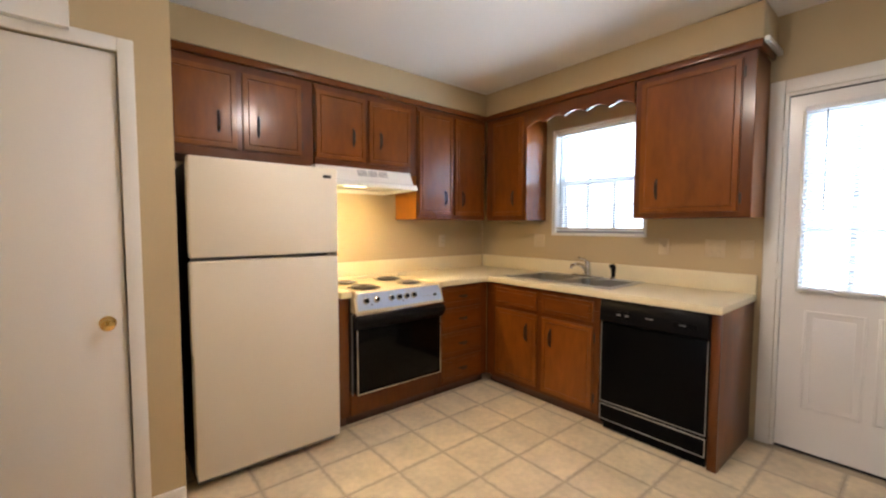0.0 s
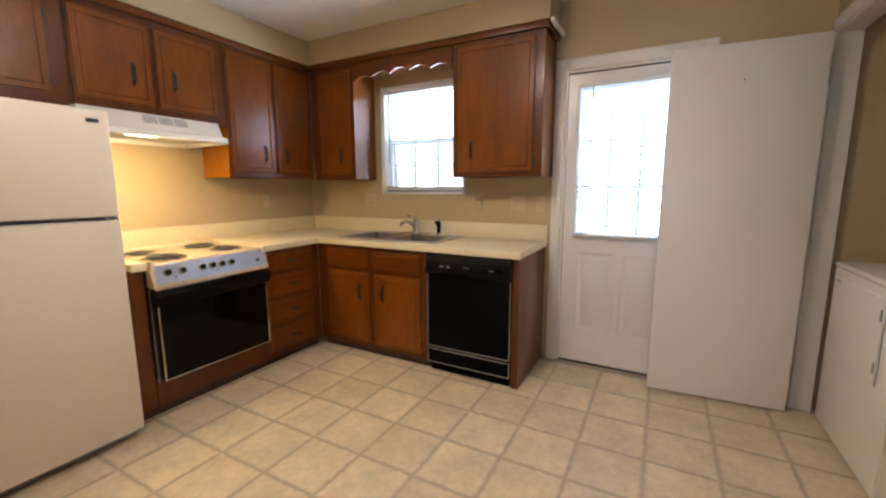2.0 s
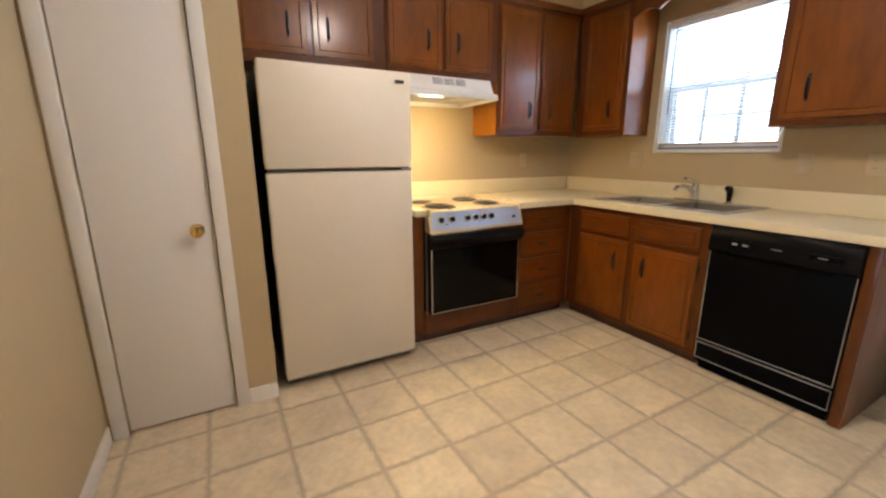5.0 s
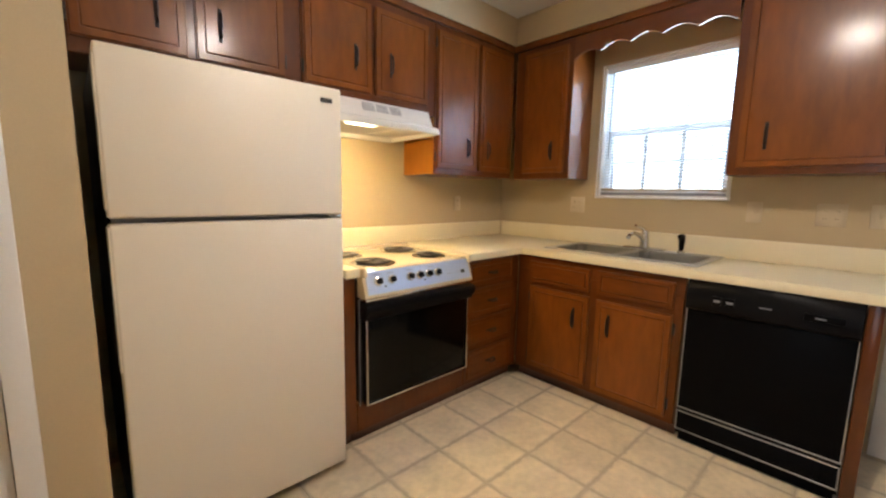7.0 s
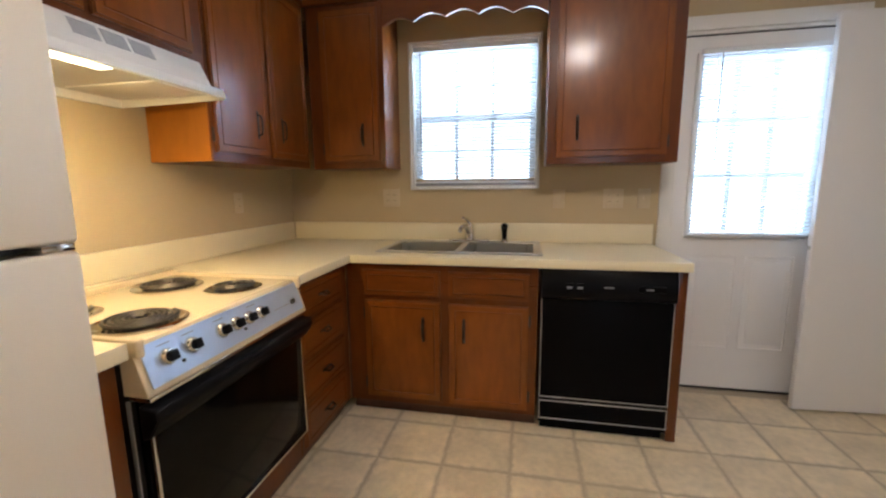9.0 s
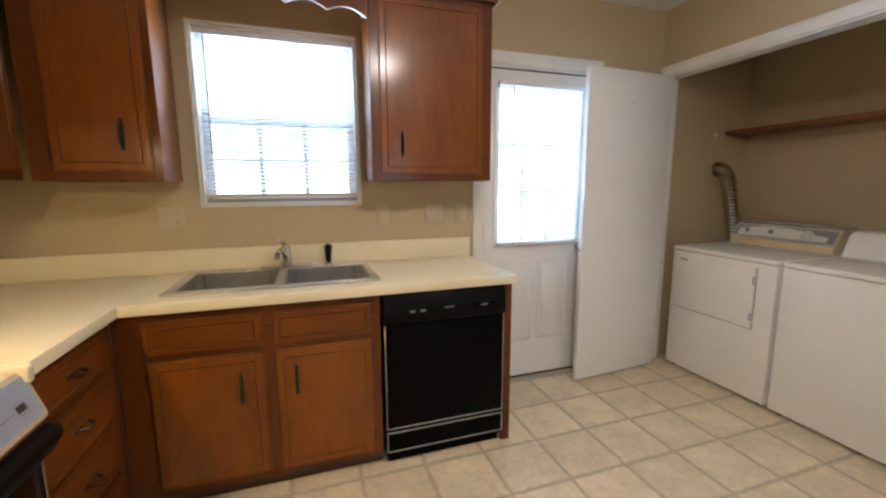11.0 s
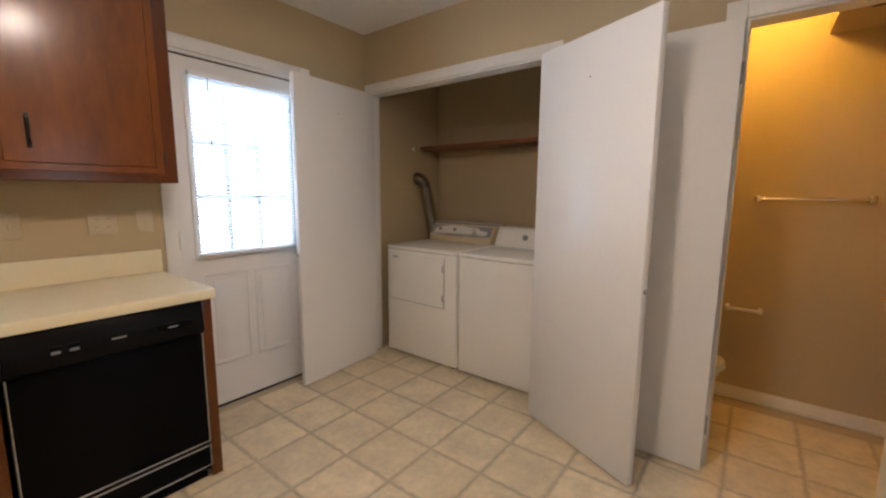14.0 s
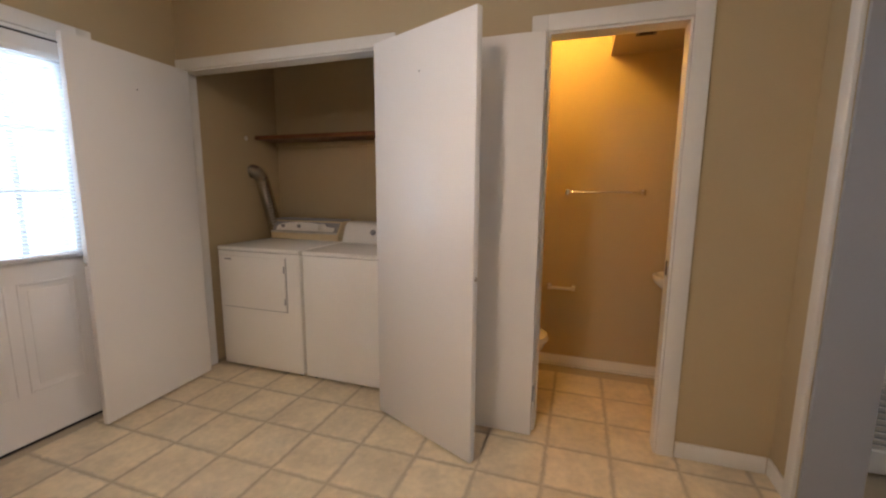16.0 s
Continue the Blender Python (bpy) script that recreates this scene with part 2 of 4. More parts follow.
def tube(points, r, n=10, bm=None, up=(0.13, 0.21, 1)):
    """A round tube along a line of points; r may be one radius or one for each point."""
    b = bmesh.new()
    pts = [Vector(p) for p in points]
    rings = []
    up = Vector(up).normalized()
    for i, p in enumerate(pts):
        t = (pts[min(i + 1, len(pts) - 1)] - pts[max(i - 1, 0)]).normalized()
        if abs(t.dot(up)) > 0.95:
            up = Vector((1, 0.2, 0.1)).normalized()
        s = t.cross(up).normalized()
        u = s.cross(t).normalized()
        rad = r[i] if isinstance(r, (list, tuple)) else r
        rings.append([b.verts.new(p + rad * (math.cos(2 * math.pi * k / n) * s + math.sin(2 * math.pi * k / n) * u)) for k in range(n)])
    for a, c in zip(rings, rings[1:]):
        for k in range(n):
            b.faces.new((a[k], a[(k + 1) % n], c[(k + 1) % n], c[k]))
    b.faces.new(rings[0][::-1])
    b.faces.new(rings[-1])
    bmesh.ops.recalc_face_normals(b, faces=b.faces[:])
    return join(bm, b)


def prism(outline, axis, a, c, bevel=0.0, bm=None):
    """An outline of 2D points pushed from a to c along axis (x: points are y, z; y: x, z; z: x, y)."""
    b = bmesh.new()
    put = {"x": lambda u, v, w: (w, u, v), "y": lambda u, v, w: (u, w, v), "z": lambda u, v, w: (u, v, w)}[axis]
    lo = [b.verts.new(put(u, v, a)) for u, v in outline]
    hi = [b.verts.new(put(u, v, c)) for u, v in outline]
    b.faces.new(lo[::-1])
    b.faces.new(hi)
    k = len(outline)
    for i in range(k):
        b.faces.new((lo[i], lo[(i + 1) % k], hi[(i + 1) % k], hi[i]))
    bmesh.ops.recalc_face_normals(b, faces=b.faces[:])
    if bevel:
        bmesh.ops.bevel(b, geom=b.edges[:], offset=bevel, segments=1, affect="EDGES")
    return join(bm, b)


def mesh_of(name, bm, material, smooth=True):
    me = bpy.data.meshes.new(name)
    bm.to_mesh(me)
    bm.free()
    me.materials.append(material)
    if smooth:
        me.shade_smooth()
        me.set_sharp_from_angle(angle=radians(35))
    return me


def thing(name, at, label, category, group="", kind=""):
    e = new(name)
    e.empty_display_size = 0.1
    e.location = at
    return tagged(e, label, category, group, kind)


def part(name, bm, material, parent, label=""):
    """One mesh, given in the world's metres, under a thing or one of its parts."""
    ob = new(name, mesh_of(name, bm, material))
    ob.parent = parent
    if parent.type == "EMPTY":
        ob.matrix_parent_inverse = Matrix.Translation(-parent.location)
    return tagged(ob, label)


def solid(name, bm, material, label, category, kind="", group=""):
    return tagged(new(name, mesh_of(name, bm, material)), label, category, group, kind)


def turned(bm, m):
    bmesh.ops.transform(bm, matrix=m, verts=bm.verts)
    return bm

# ---- the shell of the place ----
H = 2.57                      # ceiling
XE = 0.0                      # face of the outer wall round the back door
YL, YB = -3.889, -4.83         # laundry wall and the wall behind it
XL = -3.55                    # wall with the way to the next room
YP = -0.825                   # pantry wall
WIN = (-0.895, -1.705, 1.265, 2.165)
DOOR = (-2.487, -3.299, 2.112)

floor_bed = box(-6.6, 0.14, YB - 0.12, 0.12, -0.12, -0.002)
solid("floor", floor_bed, GROUT, "vinyl floor with dark joints under beige tiles", "floor", "structure")
solid("ceiling", box(-6.6, 0.14, YB - 0.12, 0.12, H, H + 0.1), CEIL, "off-white painted ceiling", "ceiling", "structure")


def wall(name, pieces, label, material=WALL):
    b = None
    for p in pieces:
        b = box(*p, bm=b)
    return solid(name, b, material, label, "wall", "structure")


w = WIN
wall("wall_east", [(0, 0.12, w[0], 0.0, 0, H), (0, 0.12, w[1], w[0], 0, w[2]), (0, 0.12, w[1], w[0], w[3], H), (0, 0.12, -2.40, w[1], 0, H),
                   (XE, 0.12, DOOR[0], -2.40, 0, H), (XE, 0.12, DOOR[1], DOOR[0], DOOR[2], H), (XE, 0.12, YL, DOOR[1], 0, H), (0, 0.12, YB, YL, 0, H)],
     "tan painted outer wall with window and back door")
wall("wall_north", [(-2.835, 0.12, 0.0, 0.12, 0, H)], "tan painted wall behind the stove")
wall("wall_pantry", [(-3.035, -2.842, YP, 0.12, 0, H), (-3.48, -3.035, YP, YP + 0.1, 2.07, H), (XL, -3.48, YP, YP + 0.1, 0, H),
                     (XL, -3.035, 0.02, 0.12, 0, H)], "tan painted wall round the pantry door")
wall("wall_bulkhead", [(XL, -3.18, YP - 0.05, YP, 2.11, H)], "pale boxed bulkhead above the pantry door", CEIL)
OPEN = (-3.645, -2.30, 2.06)  # way to the next room
XW = -3.765                   # its far face
XS = -3.565                   # wall face south of it
wall("wall_west", [(XW, XL, OPEN[1], 0.12, 0, H), (XW, XL, OPEN[0], OPEN[1], OPEN[2], H), (XW, XS, YB, OPEN[0], 0, H)],
     "tan painted wall with an open doorway")
CL, CR = -0.040, -1.565       # closet opening
BL, BR = -2.452, -3.078       # bath opening
HD, HC = 2.103, 2.122         # heads of the bath and closet openings
wall("wall_laundry", [(CL, 0.0, YL - 0.10, YL, 0, H), (CR, CL, YL - 0.10, YL, HC, H), (BL, CR, YL - 0.10, YL, 0, H),
                      (BR, BL, YL - 0.10, YL, HD, H), (XS, BR, YL - 0.10, YL, 0, H)], "tan painted wall with closet and bath openings")
wall("wall_south", [(XL, 0.12, YB - 0.12, YB, 0, H)], "tan painted wall behind washer and bath")
wall("wall_partition", [(-1.80, -1.70, YB, YL - 0.10, 0, H)], "tan painted wall between closet and bath")
wall("wall_next_room", [(-6.6, -6.5, YB, -3.4, 0, H), (-6.6, -6.5, -1.8, 0.12, 0, H), (-6.6, -6.5, -3.4, -1.8, 0, 0.85), (-6.6, -6.5, -3.4, -1.8, 2.15, H),
                        (-6.5, XW, 0.02, 0.12, 0, H), (-6.5, XW, -4.17, -4.06, 0, H)], "grey painted walls of the next room", GREYWALL)

# soffit above the wall cabinets
sof = box(-2.834, 0, -0.335, 0, 2.367, H, 0.012)
sof = box(-0.305, 0, -2.44, -0.335, 2.367, H, 0.012, bm=sof)
solid("wall_soffit", sof, WALL, "tan painted soffit above the wall cabinets", "soffit", "structure")
# added strip that draws the soffit's pale end from below
solid("trim", box(-0.312, -0.002, -2.466, -2.442, 2.340, 2.368, 0.003), WHITE, "white strip standing for the pale underside at the soffit's end", "trim", "structure")
solid("wall_bath_soffit", box(-3.545, -2.790, YB, YL - 0.10, 2.243, H), WALL, "tan painted soffit in the bath", "soffit", "structure")


# skirtings, joined end to end
def skirting(name, runs):
    b = None
    for x0, x1, y0, y1 in runs:
        b = box(x0, x1, y0, y1, 0, 0.085, 0.006, bm=b)
    solid(name, b, WHITE, "white painted skirting board at the foot of the wall", "baseboard", "structure")


skirting("baseboard", [(-2.977, -2.842, YP - 0.013, YP), (XL, XL + 0.013, OPEN[1] + 0.075, YP - 0.02), (XS, XS + 0.013, YL + 0.002, OPEN[0] - 0.075),
                       (XS + 0.015, BR - 0.082, YL, YL + 0.013), (-3.56, -1.8, YB, YB + 0.013), (CR - 0.085, BL + 0.085, YL, YL + 0.013)])
solid("trim", box(-3.56, -1.8, YB + 0.013, YB + 0.028, 0, 0.02, 0.006), WHITE, "white quarter-round at the bath skirting", "trim", "structure")


# casings
def casing_y(name, y, x0, x1, top, width=0.065, depth=0.016, out=1, label="white painted door casing", first=0):
    """A casing on a wall that faces along y; x0 > x1 are the opening's edges; first: width of the board at x0."""
    b = box(x0, x0 + (first or width), y, y + out * depth, 0, top + width, 0.004)
    b = box(x1 - width, x1, y, y + out * depth, 0, top + width, 0.004, bm=b)
    b = box(x1, x0, y, y + out * depth, top, top + width, 0.004, bm=b)
    return solid(name, b, WHITE, label, "door casing", "structure")


def jamb_y(name, x0, x1, top, y0, y1):
    t = 0.012
    b = box(x0 - t, x0 - 0.001, y0, y1, 0, top - 0.001)
    b = box(x1 + 0.001, x1 + t, y0, y1, 0, top - 0.001, bm=b)
    b = box(x1 + t, x0 - t, y0, y1, top - t, top - 0.001, bm=b)
    return solid(name, b, WHITE, "white painted door jamb", "door jamb", "structure")


casing_y("trim", YL, CL, CR, HC, 0.066, label="white painted casing round the laundry closet", first=0.036)
casing_y("trim", YL, BL, BR, HD, 0.078, label="white painted casing round the bath door")
jamb_y("trim", CL, CR, HC, YL - 0.10, YL + 0.004)
jamb_y("trim", BL, BR, HD, YL - 0.10, YL + 0.004)
casing_y("trim", YP, -3.035, -3.48, 2.07, 0.057, out=-1, label="white painted casing round the pantry door")
b = box(XL, XL + 0.018, OPEN[1], OPEN[1] + 0.07, 0, OPEN[2] + 0.07, 0.004)
b = box(XS, XS + 0.018, OPEN[0] - 0.07, OPEN[0], 0, OPEN[2] + 0.07, 0.004, bm=b)
b = box(XL, XL + 0.018, OPEN[0], OPEN[1], OPEN[2], OPEN[2] + 0.07, 0.004, bm=b)
solid("trim", b, WHITE, "white painted casing round the way to the next room", "door casing", "structure")
b = box(XW - 0.005, XS - 0.002, OPEN[0] + 0.001, OPEN[0] + 0.018, 0, OPEN[2] - 0.001)
b = box(XW - 0.005, XL - 0.002, OPEN[1] - 0.018, OPEN[1] - 0.001, 0, OPEN[2] - 0.001, bm=b)
# reveal reuses the next room's grey, darker than the white casing
solid("trim", b, GREYWALL, "grey reveal of the way to the next room", "door reveal", "structure")
b = box(XE - 0.018, XE, DOOR[0], DOOR[0] + 0.07, 0, DOOR[2] + 0.075, 0.004)
b = box(XE - 0.018, XE, DOOR[1] - 0.07, DOOR[1], 0, DOOR[2] + 0.075, 0.004, bm=b)
b = box(XE - 0.018, XE, DOOR[1], DOOR[0], DOOR[2], DOOR[2] + 0.075, 0.004, bm=b)
b = box(XE - 0.004, 0.12, DOOR[0] - 0.018, DOOR[0] - 0.001, 0, DOOR[2] - 0.001, bm=b)
b = box(XE - 0.004, 0.12, DOOR[1] + 0.001, DOOR[1] + 0.018, 0, DOOR[2] - 0.001, bm=b)
b = box(XE - 0.004, 0.12, DOOR[1] + 0.018, DOOR[0] - 0.018, DOOR[2] - 0.018, DOOR[2] - 0.001, bm=b)
solid("trim", b, WHITE, "white painted casing round the back door", "door casing", "structure")
solid("backdrop", box(4.0, 4.05, -9, 6, -1, 8), BACK, "bright overcast distance outside the windows", "backdrop", "structure")
# second glowing sheet is never in view, added for light from the west
solid("backdrop", box(-9.05, -9.0, -8, 4, -1, 8), BACK, "unseen bright sheet added outside the next room", "backdrop", "structure")


# ---- windows and doors ----
def slatted_blind(name, x, y0, y1, z0, z1, pitch, tilt, label, wand_y, rail):
    """A white mini blind: head rail, separate slats on one mesh, cords, bottom rail and wand."""
    blind = thing(name, (x, (y0 + y1) / 2, z0), label, "window blind")
    part("head_rail", box(x - 0.018, x + 0.018, y0, y1, z1 - 0.03, z1, 0.004), VINYL, blind)
    part("bottom_rail", box(x - 0.012, x + 0.012, y0, y1, z0, z0 + 0.016, 0.004), rail, blind)
    b = bmesh.new()
    cols = []
    for i in range(5):
        d = (i / 4 - 0.5) * 0.025
        cols.append([b.verts.new((d, s, 0.0015 * (1 - (2 * d / 0.025) ** 2))) for s in (-(y1 - y0) / 2 + 0.003, (y1 - y0) / 2 - 0.003)])
    for a, c in zip(cols, cols[1:]):
        b.faces.new((a[0], a[1], c[1], c[0]))
    me = mesh_of("slat", b, SLAT)
    n = int((z1 - z0 - 0.05) / pitch)
    for i in range(n):
        s = new("slat", me)
        s.parent = blind
        s.matrix_basis = pose(0, 0.0015 * math.sin(i * 2.1), 0.03 + i * pitch, 0.15 * math.sin(i * 1.7), tilt + 3 * math.sin(i * 1.3))
    for f in (0.12, 0.5, 0.88):
        y = y0 + f * (y1 - y0)
        part("cord", rod((x - 0.014, y, z0 + 0.01), (x - 0.014, y, z1 - 0.02), 0.0012, n=6), VINYL, blind)
    part("wand", rod((x - 0.025, wand_y, z1 - 0.62), (x - 0.022, wand_y, z1 - 0.03), 0.0035, n=8), GREY, blind, "thin grey tilt wand")
    return blind


y0, y1, z0, z1 = WIN
win = thing("window_1", (0, (y0 + y1) / 2, z0), "white double-hung window with divided panes above the sink", "window", kind="structure")
fr = None
for a in ((-0.012, 0.0, y0, y0 + 0.012, z0 - 0.012, z1 + 0.012), (-0.012, 0.0, y1 - 0.012, y1, z0 - 0.012, z1 + 0.012),
          (-0.012, 0.0, y1, y0, z1, z1 + 0.012), (-0.014, 0.0, y1, y0, z0 - 0.012, z0),
          (0.001, 0.12, y0 - 0.012, y0 - 0.001, z0 + 0.001, z1 - 0.001), (0.001, 0.12, y1 + 0.001, y1 + 0.012, z0 + 0.001, z1 - 0.001),
          (0.001, 0.12, y1 + 0.012, y0 - 0.012, z1 - 0.012, z1 - 0.001), (0.001, 0.12, y1 + 0.012, y0 - 0.012, z0 + 0.001, z0 + 0.012)):
    fr = box(*a, 0.003, bm=fr)
part("window_frame", fr, WHITE, win)
yi0, yi1, zi0, zi1 = y0 - 0.012, y1 + 0.012, z0 + 0.012, z1 - 0.012
zm = 1.715
for k, (a, c, xs) in enumerate(((zi0, zm + 0.02, 0.070), (zm - 0.02, zi1, 0.092))):
    s = None
    for p in ((yi1, yi1 + 0.04, a, c), (yi0 - 0.04, yi0, a, c), (yi1 + 0.04, yi0 - 0.04, a, a + 0.04), (yi1 + 0.04, yi0 - 0.04, c - 0.04, c)):
        s = box(xs, xs + 0.02, *p, 0.003, bm=s)
    sash = part("sash", s, WHITE, win)
    m = None
    wy, hz = (yi0 - yi1 - 0.08) / 3, (c - a - 0.08) / 2
    for i in (1, 2):
        m = box(xs + 0.004, xs + 0.016, yi1 + 0.04 + i * wy - 0.012, yi1 + 0.04 + i * wy + 0.012, a + 0.04, c - 0.04, bm=m)
    m = box(xs + 0.005, xs + 0.015, yi1 + 0.04, yi0 - 0.04, a + 0.04 + hz - 0.009, a + 0.04 + hz + 0.009, bm=m)
    part("muntin", m, WHITE, sash)
    pane = part("pane", box(xs + 0.008, xs + 0.011, yi1 + 0.038, yi0 - 0.038, a + 0.038, c - 0.038), GLASS, sash)
    pane.visible_shadow = False
# the bottom sash rail's shadow, laid on the sill as a grey strip
part("sill_shade_strip", box(0.030, 0.064, yi1, yi0, zi0 + 0.0005, zi0 + 0.018, 0.002), GREY, win, "grey strip standing for the sash rail's shadow under the blind")
# added mesh that dims the daylight lamp seen through the lower sash
scr = part("insect_screen", box(0.1185, 0.1195, yi1, yi0, zi0, zm), SCREEN, win, "grey insect screen added to dim the light behind the lower sash")
slatted_blind("window_blind", 0.030, yi1 + 0.003, yi0 - 0.003, zi0 + 0.030, zi1 - 0.002, 0.0205, 22,
              "white vinyl mini blind lowered over the sink window", yi0 - 0.05, PLATE)

# back door
dx0, dx1 = XE + 0.012, XE + 0.056
y0, y1, top = DOOR[0] - 0.022, DOOR[1] + 0.022, DOOR[2] - 0.026
GL = (-2.605, -3.185, 0.990, 1.965)
bd = thing("door_1", (dx0, (y0 + y1) / 2, 0.012), "white half-glazed back door with a mini blind, closed", "door", kind="structure")
s = None
for p in ((y1, GL[1], 0.012, top), (GL[0], y0, 0.012, top), (GL[1], GL[0], 0.012, GL[2]), (GL[1], GL[0], GL[3], top)):
    s = box(dx0, dx1, *p, bm=s)
leaf = part("door_leaf", s, DOORW, bd)
for c in (y0 - 0.235, y1 + 0.235):
    p = None
    for q in ((c - 0.128, c - 0.115, 0.27, 0.85), (c + 0.115, c + 0.128, 0.27, 0.85), (c - 0.115, c + 0.115, 0.27, 0.283), (c - 0.115, c + 0.115, 0.837, 0.85)):
        p = box(dx0 - 0.006, dx0, *q, 0.003, bm=p)
    p = box(dx0 - 0.005, dx0, c - 0.088, c + 0.088, 0.31, 0.81, 0.005, bm=p)
    part("raised_panel", p, DOORW, leaf)
s = None
for p in ((GL[0], GL[0] + 0.035, GL[2] - 0.035, GL[3] + 0.035), (GL[1] - 0.035, GL[1], GL[2] - 0.035, GL[3] + 0.035), (GL[1], GL[0], GL[2] - 0.035, GL[2]), (GL[1], GL[0], GL[3], GL[3] + 0.035)):
    s = box(dx0 - 0.014, dx0 + 0.002, *p, 0.005, bm=s)
part("lite_frame", s, WHITE, leaf)
m = None
for i in (1, 2):
    yy = GL[1] + i * (GL[0] - GL[1]) / 3
    zz = GL[2] + i * (GL[3] - GL[2]) / 3
    m = box(dx1 - 0.014, dx1, yy - 0.014, yy + 0.014, GL[2], GL[3], bm=m)
    m = box(dx1 - 0.013, dx1 - 0.001, GL[1], GL[0], zz - 0.01, zz + 0.01, bm=m)
part("muntin", m, WHITE, leaf)
pane = part("pane", box(dx1 - 0.020, dx1 - 0.016, GL[1], GL[0], GL[2], GL[3]), GLASS, leaf)
pane.visible_shadow = False
# dark strip that draws the shadow line at the door's head
part("head_shade_strip", box(dx0 - 0.002, dx0 + 0.01, y1, y0, top + 0.0005, top + 0.008), DARK, bd, "dark strip standing for the shaded gap above the door")
# contact shadow below the leaf, put in as a dark bar
part("foot_shade_strip", box(dx0 - 0.004, dx1, y1, y0, 0.002, 0.014), DARK, bd, "dark strip standing for the shadow under the door")
kn = lathe([(0.028, 0), (0.028, 0.006), (0.011, 0.010), (0.011, 0.030), (0.024, 0.040), (0.027, 0.055), (0.018, 0.066)], (dx0, y1 + 0.035, 0.93), axis=(-1, 0, 0))
part("door_knob", kn, STEEL, bd, "round steel knob")
for z in (0.25, 1.07, 1.85):
    part("hinge", box(XE - 0.024, XE - 0.016, DOOR[0] - 0.012, DOOR[0] + 0.004, z - 0.05, z + 0.05, 0.003), WHITE, bd)
slatted_blind("door_blind", dx0 - 0.034, GL[1] - 0.02, GL[0] + 0.02, GL[2] - 0.02, GL[3] + 0.045, 0.0205, 31,
              "white vinyl mini blind on the back door", GL[0] - 0.075, VINYL)


def flat_door(name, hinge, free, z0, z1, label, side=1, t=0.035, knob=None):
    """A flush door leaf that stands from hinge to free, seen from above."""
    a, c = Vector(hinge), Vector(free)
    d = (c - a).normalized()
    nrm = Vector((-d.y, d.x)) * side
    o = thing(name, (a.x, a.y, z0), label, "door", kind="structure")
    ln = (c - a).length
    m = Matrix(((d.x, nrm.x, 0, a.x), (d.y, nrm.y, 0, a.y), (0, 0, 1, 0), (0, 0, 0, 1)))
    b = box(0, ln, 0, t, z0, z1, 0.003)
    turned(b, m)
    bmesh.ops.recalc_face_normals(b, faces=b.faces[:])
    part("door_leaf", b, DOORW, o)
    for z in (0.25, z1 - 0.22):
        b = turned(rod((-0.004, t / 2, z - 0.045), (-0.004, t / 2, z + 0.045), 0.006, n=8), m)
        part("hinge", b, GREY, o)
    if knob == "hole":
        for yy in (-0.001, t + 0.001):
            part("screw_hole", turned(rod((ln * 0.5, yy - 0.0005, 1.90), (ln * 0.5, yy + 0.0005, 1.90), 0.0036, n=10), m), DARK, o)
        part("catch", turned(box(ln - 0.03, ln + 0.006, t * 0.3, t * 0.7, 0.92, 0.94, 0.002), m), CHROME, o)
    return o


flat_door("door_2", (-0.140, -3.852), (-0.187, -3.128), 0.012, 2.100, "white flush laundry closet door, swung open", -1, knob="hole")
flat_door("door_3", (-1.554, -3.775), (-2.197, -3.476), 0.011, 2.102, "white flush laundry closet door, half open", 1, knob="hole")
flat_door("door_4", (-2.450, -3.838), (-1.855, -3.838), 0.014, 2.085, "white flush bath door folded back against the wall", 1)
pd = flat_door("door_5", (-3.476, YP + 0.045), (-3.039, YP + 0.045), 0.012, 2.065, "white flush pantry door with brass knob, closed", -1)
kn = lathe([(0.030, 0), (0.030, 0.005), (0.012, 0.012), (0.012, 0.030), (0.022, 0.036), (0.028, 0.050), (0.024, 0.062), (0.008, 0.068)], (-3.104, YP + 0.010, 0.915), axis=(0, -1, 0))
part("door_knob", kn, BRASS, pd, "round polished brass knob")
solid("strike_plate", box(BR + 0.018, BR + 0.021, YL - 0.035, YL - 0.01, 0.93, 1.0), IRON, "small dark strike plate on the bath door jamb", "strike plate")


# ---- cabinets ----
def facing(side, plane):
    """Places local (along, depth, height), front towards -depth, on the wall to the north or to the east."""
    if side == "N":
        return Matrix.Translation((0, plane, 0))
    return Matrix(((0, 1, 0, plane), (-1, 0, 0, 0), (0, 0, 1, 0), (0, 0, 0, 1)))


def panel_front(u0, u1, z0, z1, t=0.019, inset=0.036):
    """A lipped slab front with a routed line round its field."""
    b = bmesh.new()
    bmesh.ops.create_cube(b, size=1)
    bmesh.ops.transform(b, matrix=Matrix.Translation(((u0 + u1) / 2, -t / 2, (z0 + z1) / 2)) @ Matrix.Diagonal((u1 - u0, t, z1 - z0, 1)), verts=b.verts)
    front = min(b.faces, key=lambda f: f.calc_center_median().y)
    bmesh.ops.bevel(b, geom=list(front.edges), offset=0.006, segments=3, affect="EDGES")
    front = min(b.faces, key=lambda f: (round(f.calc_center_median().y, 4), -f.calc_area()))
    for off, dep in ((inset, 0), (0.004, -0.0038), (0.002, 0), (0.004, 0.0038)):
        bmesh.ops.inset_region(b, faces=[front], thickness=off, depth=dep)
    return b


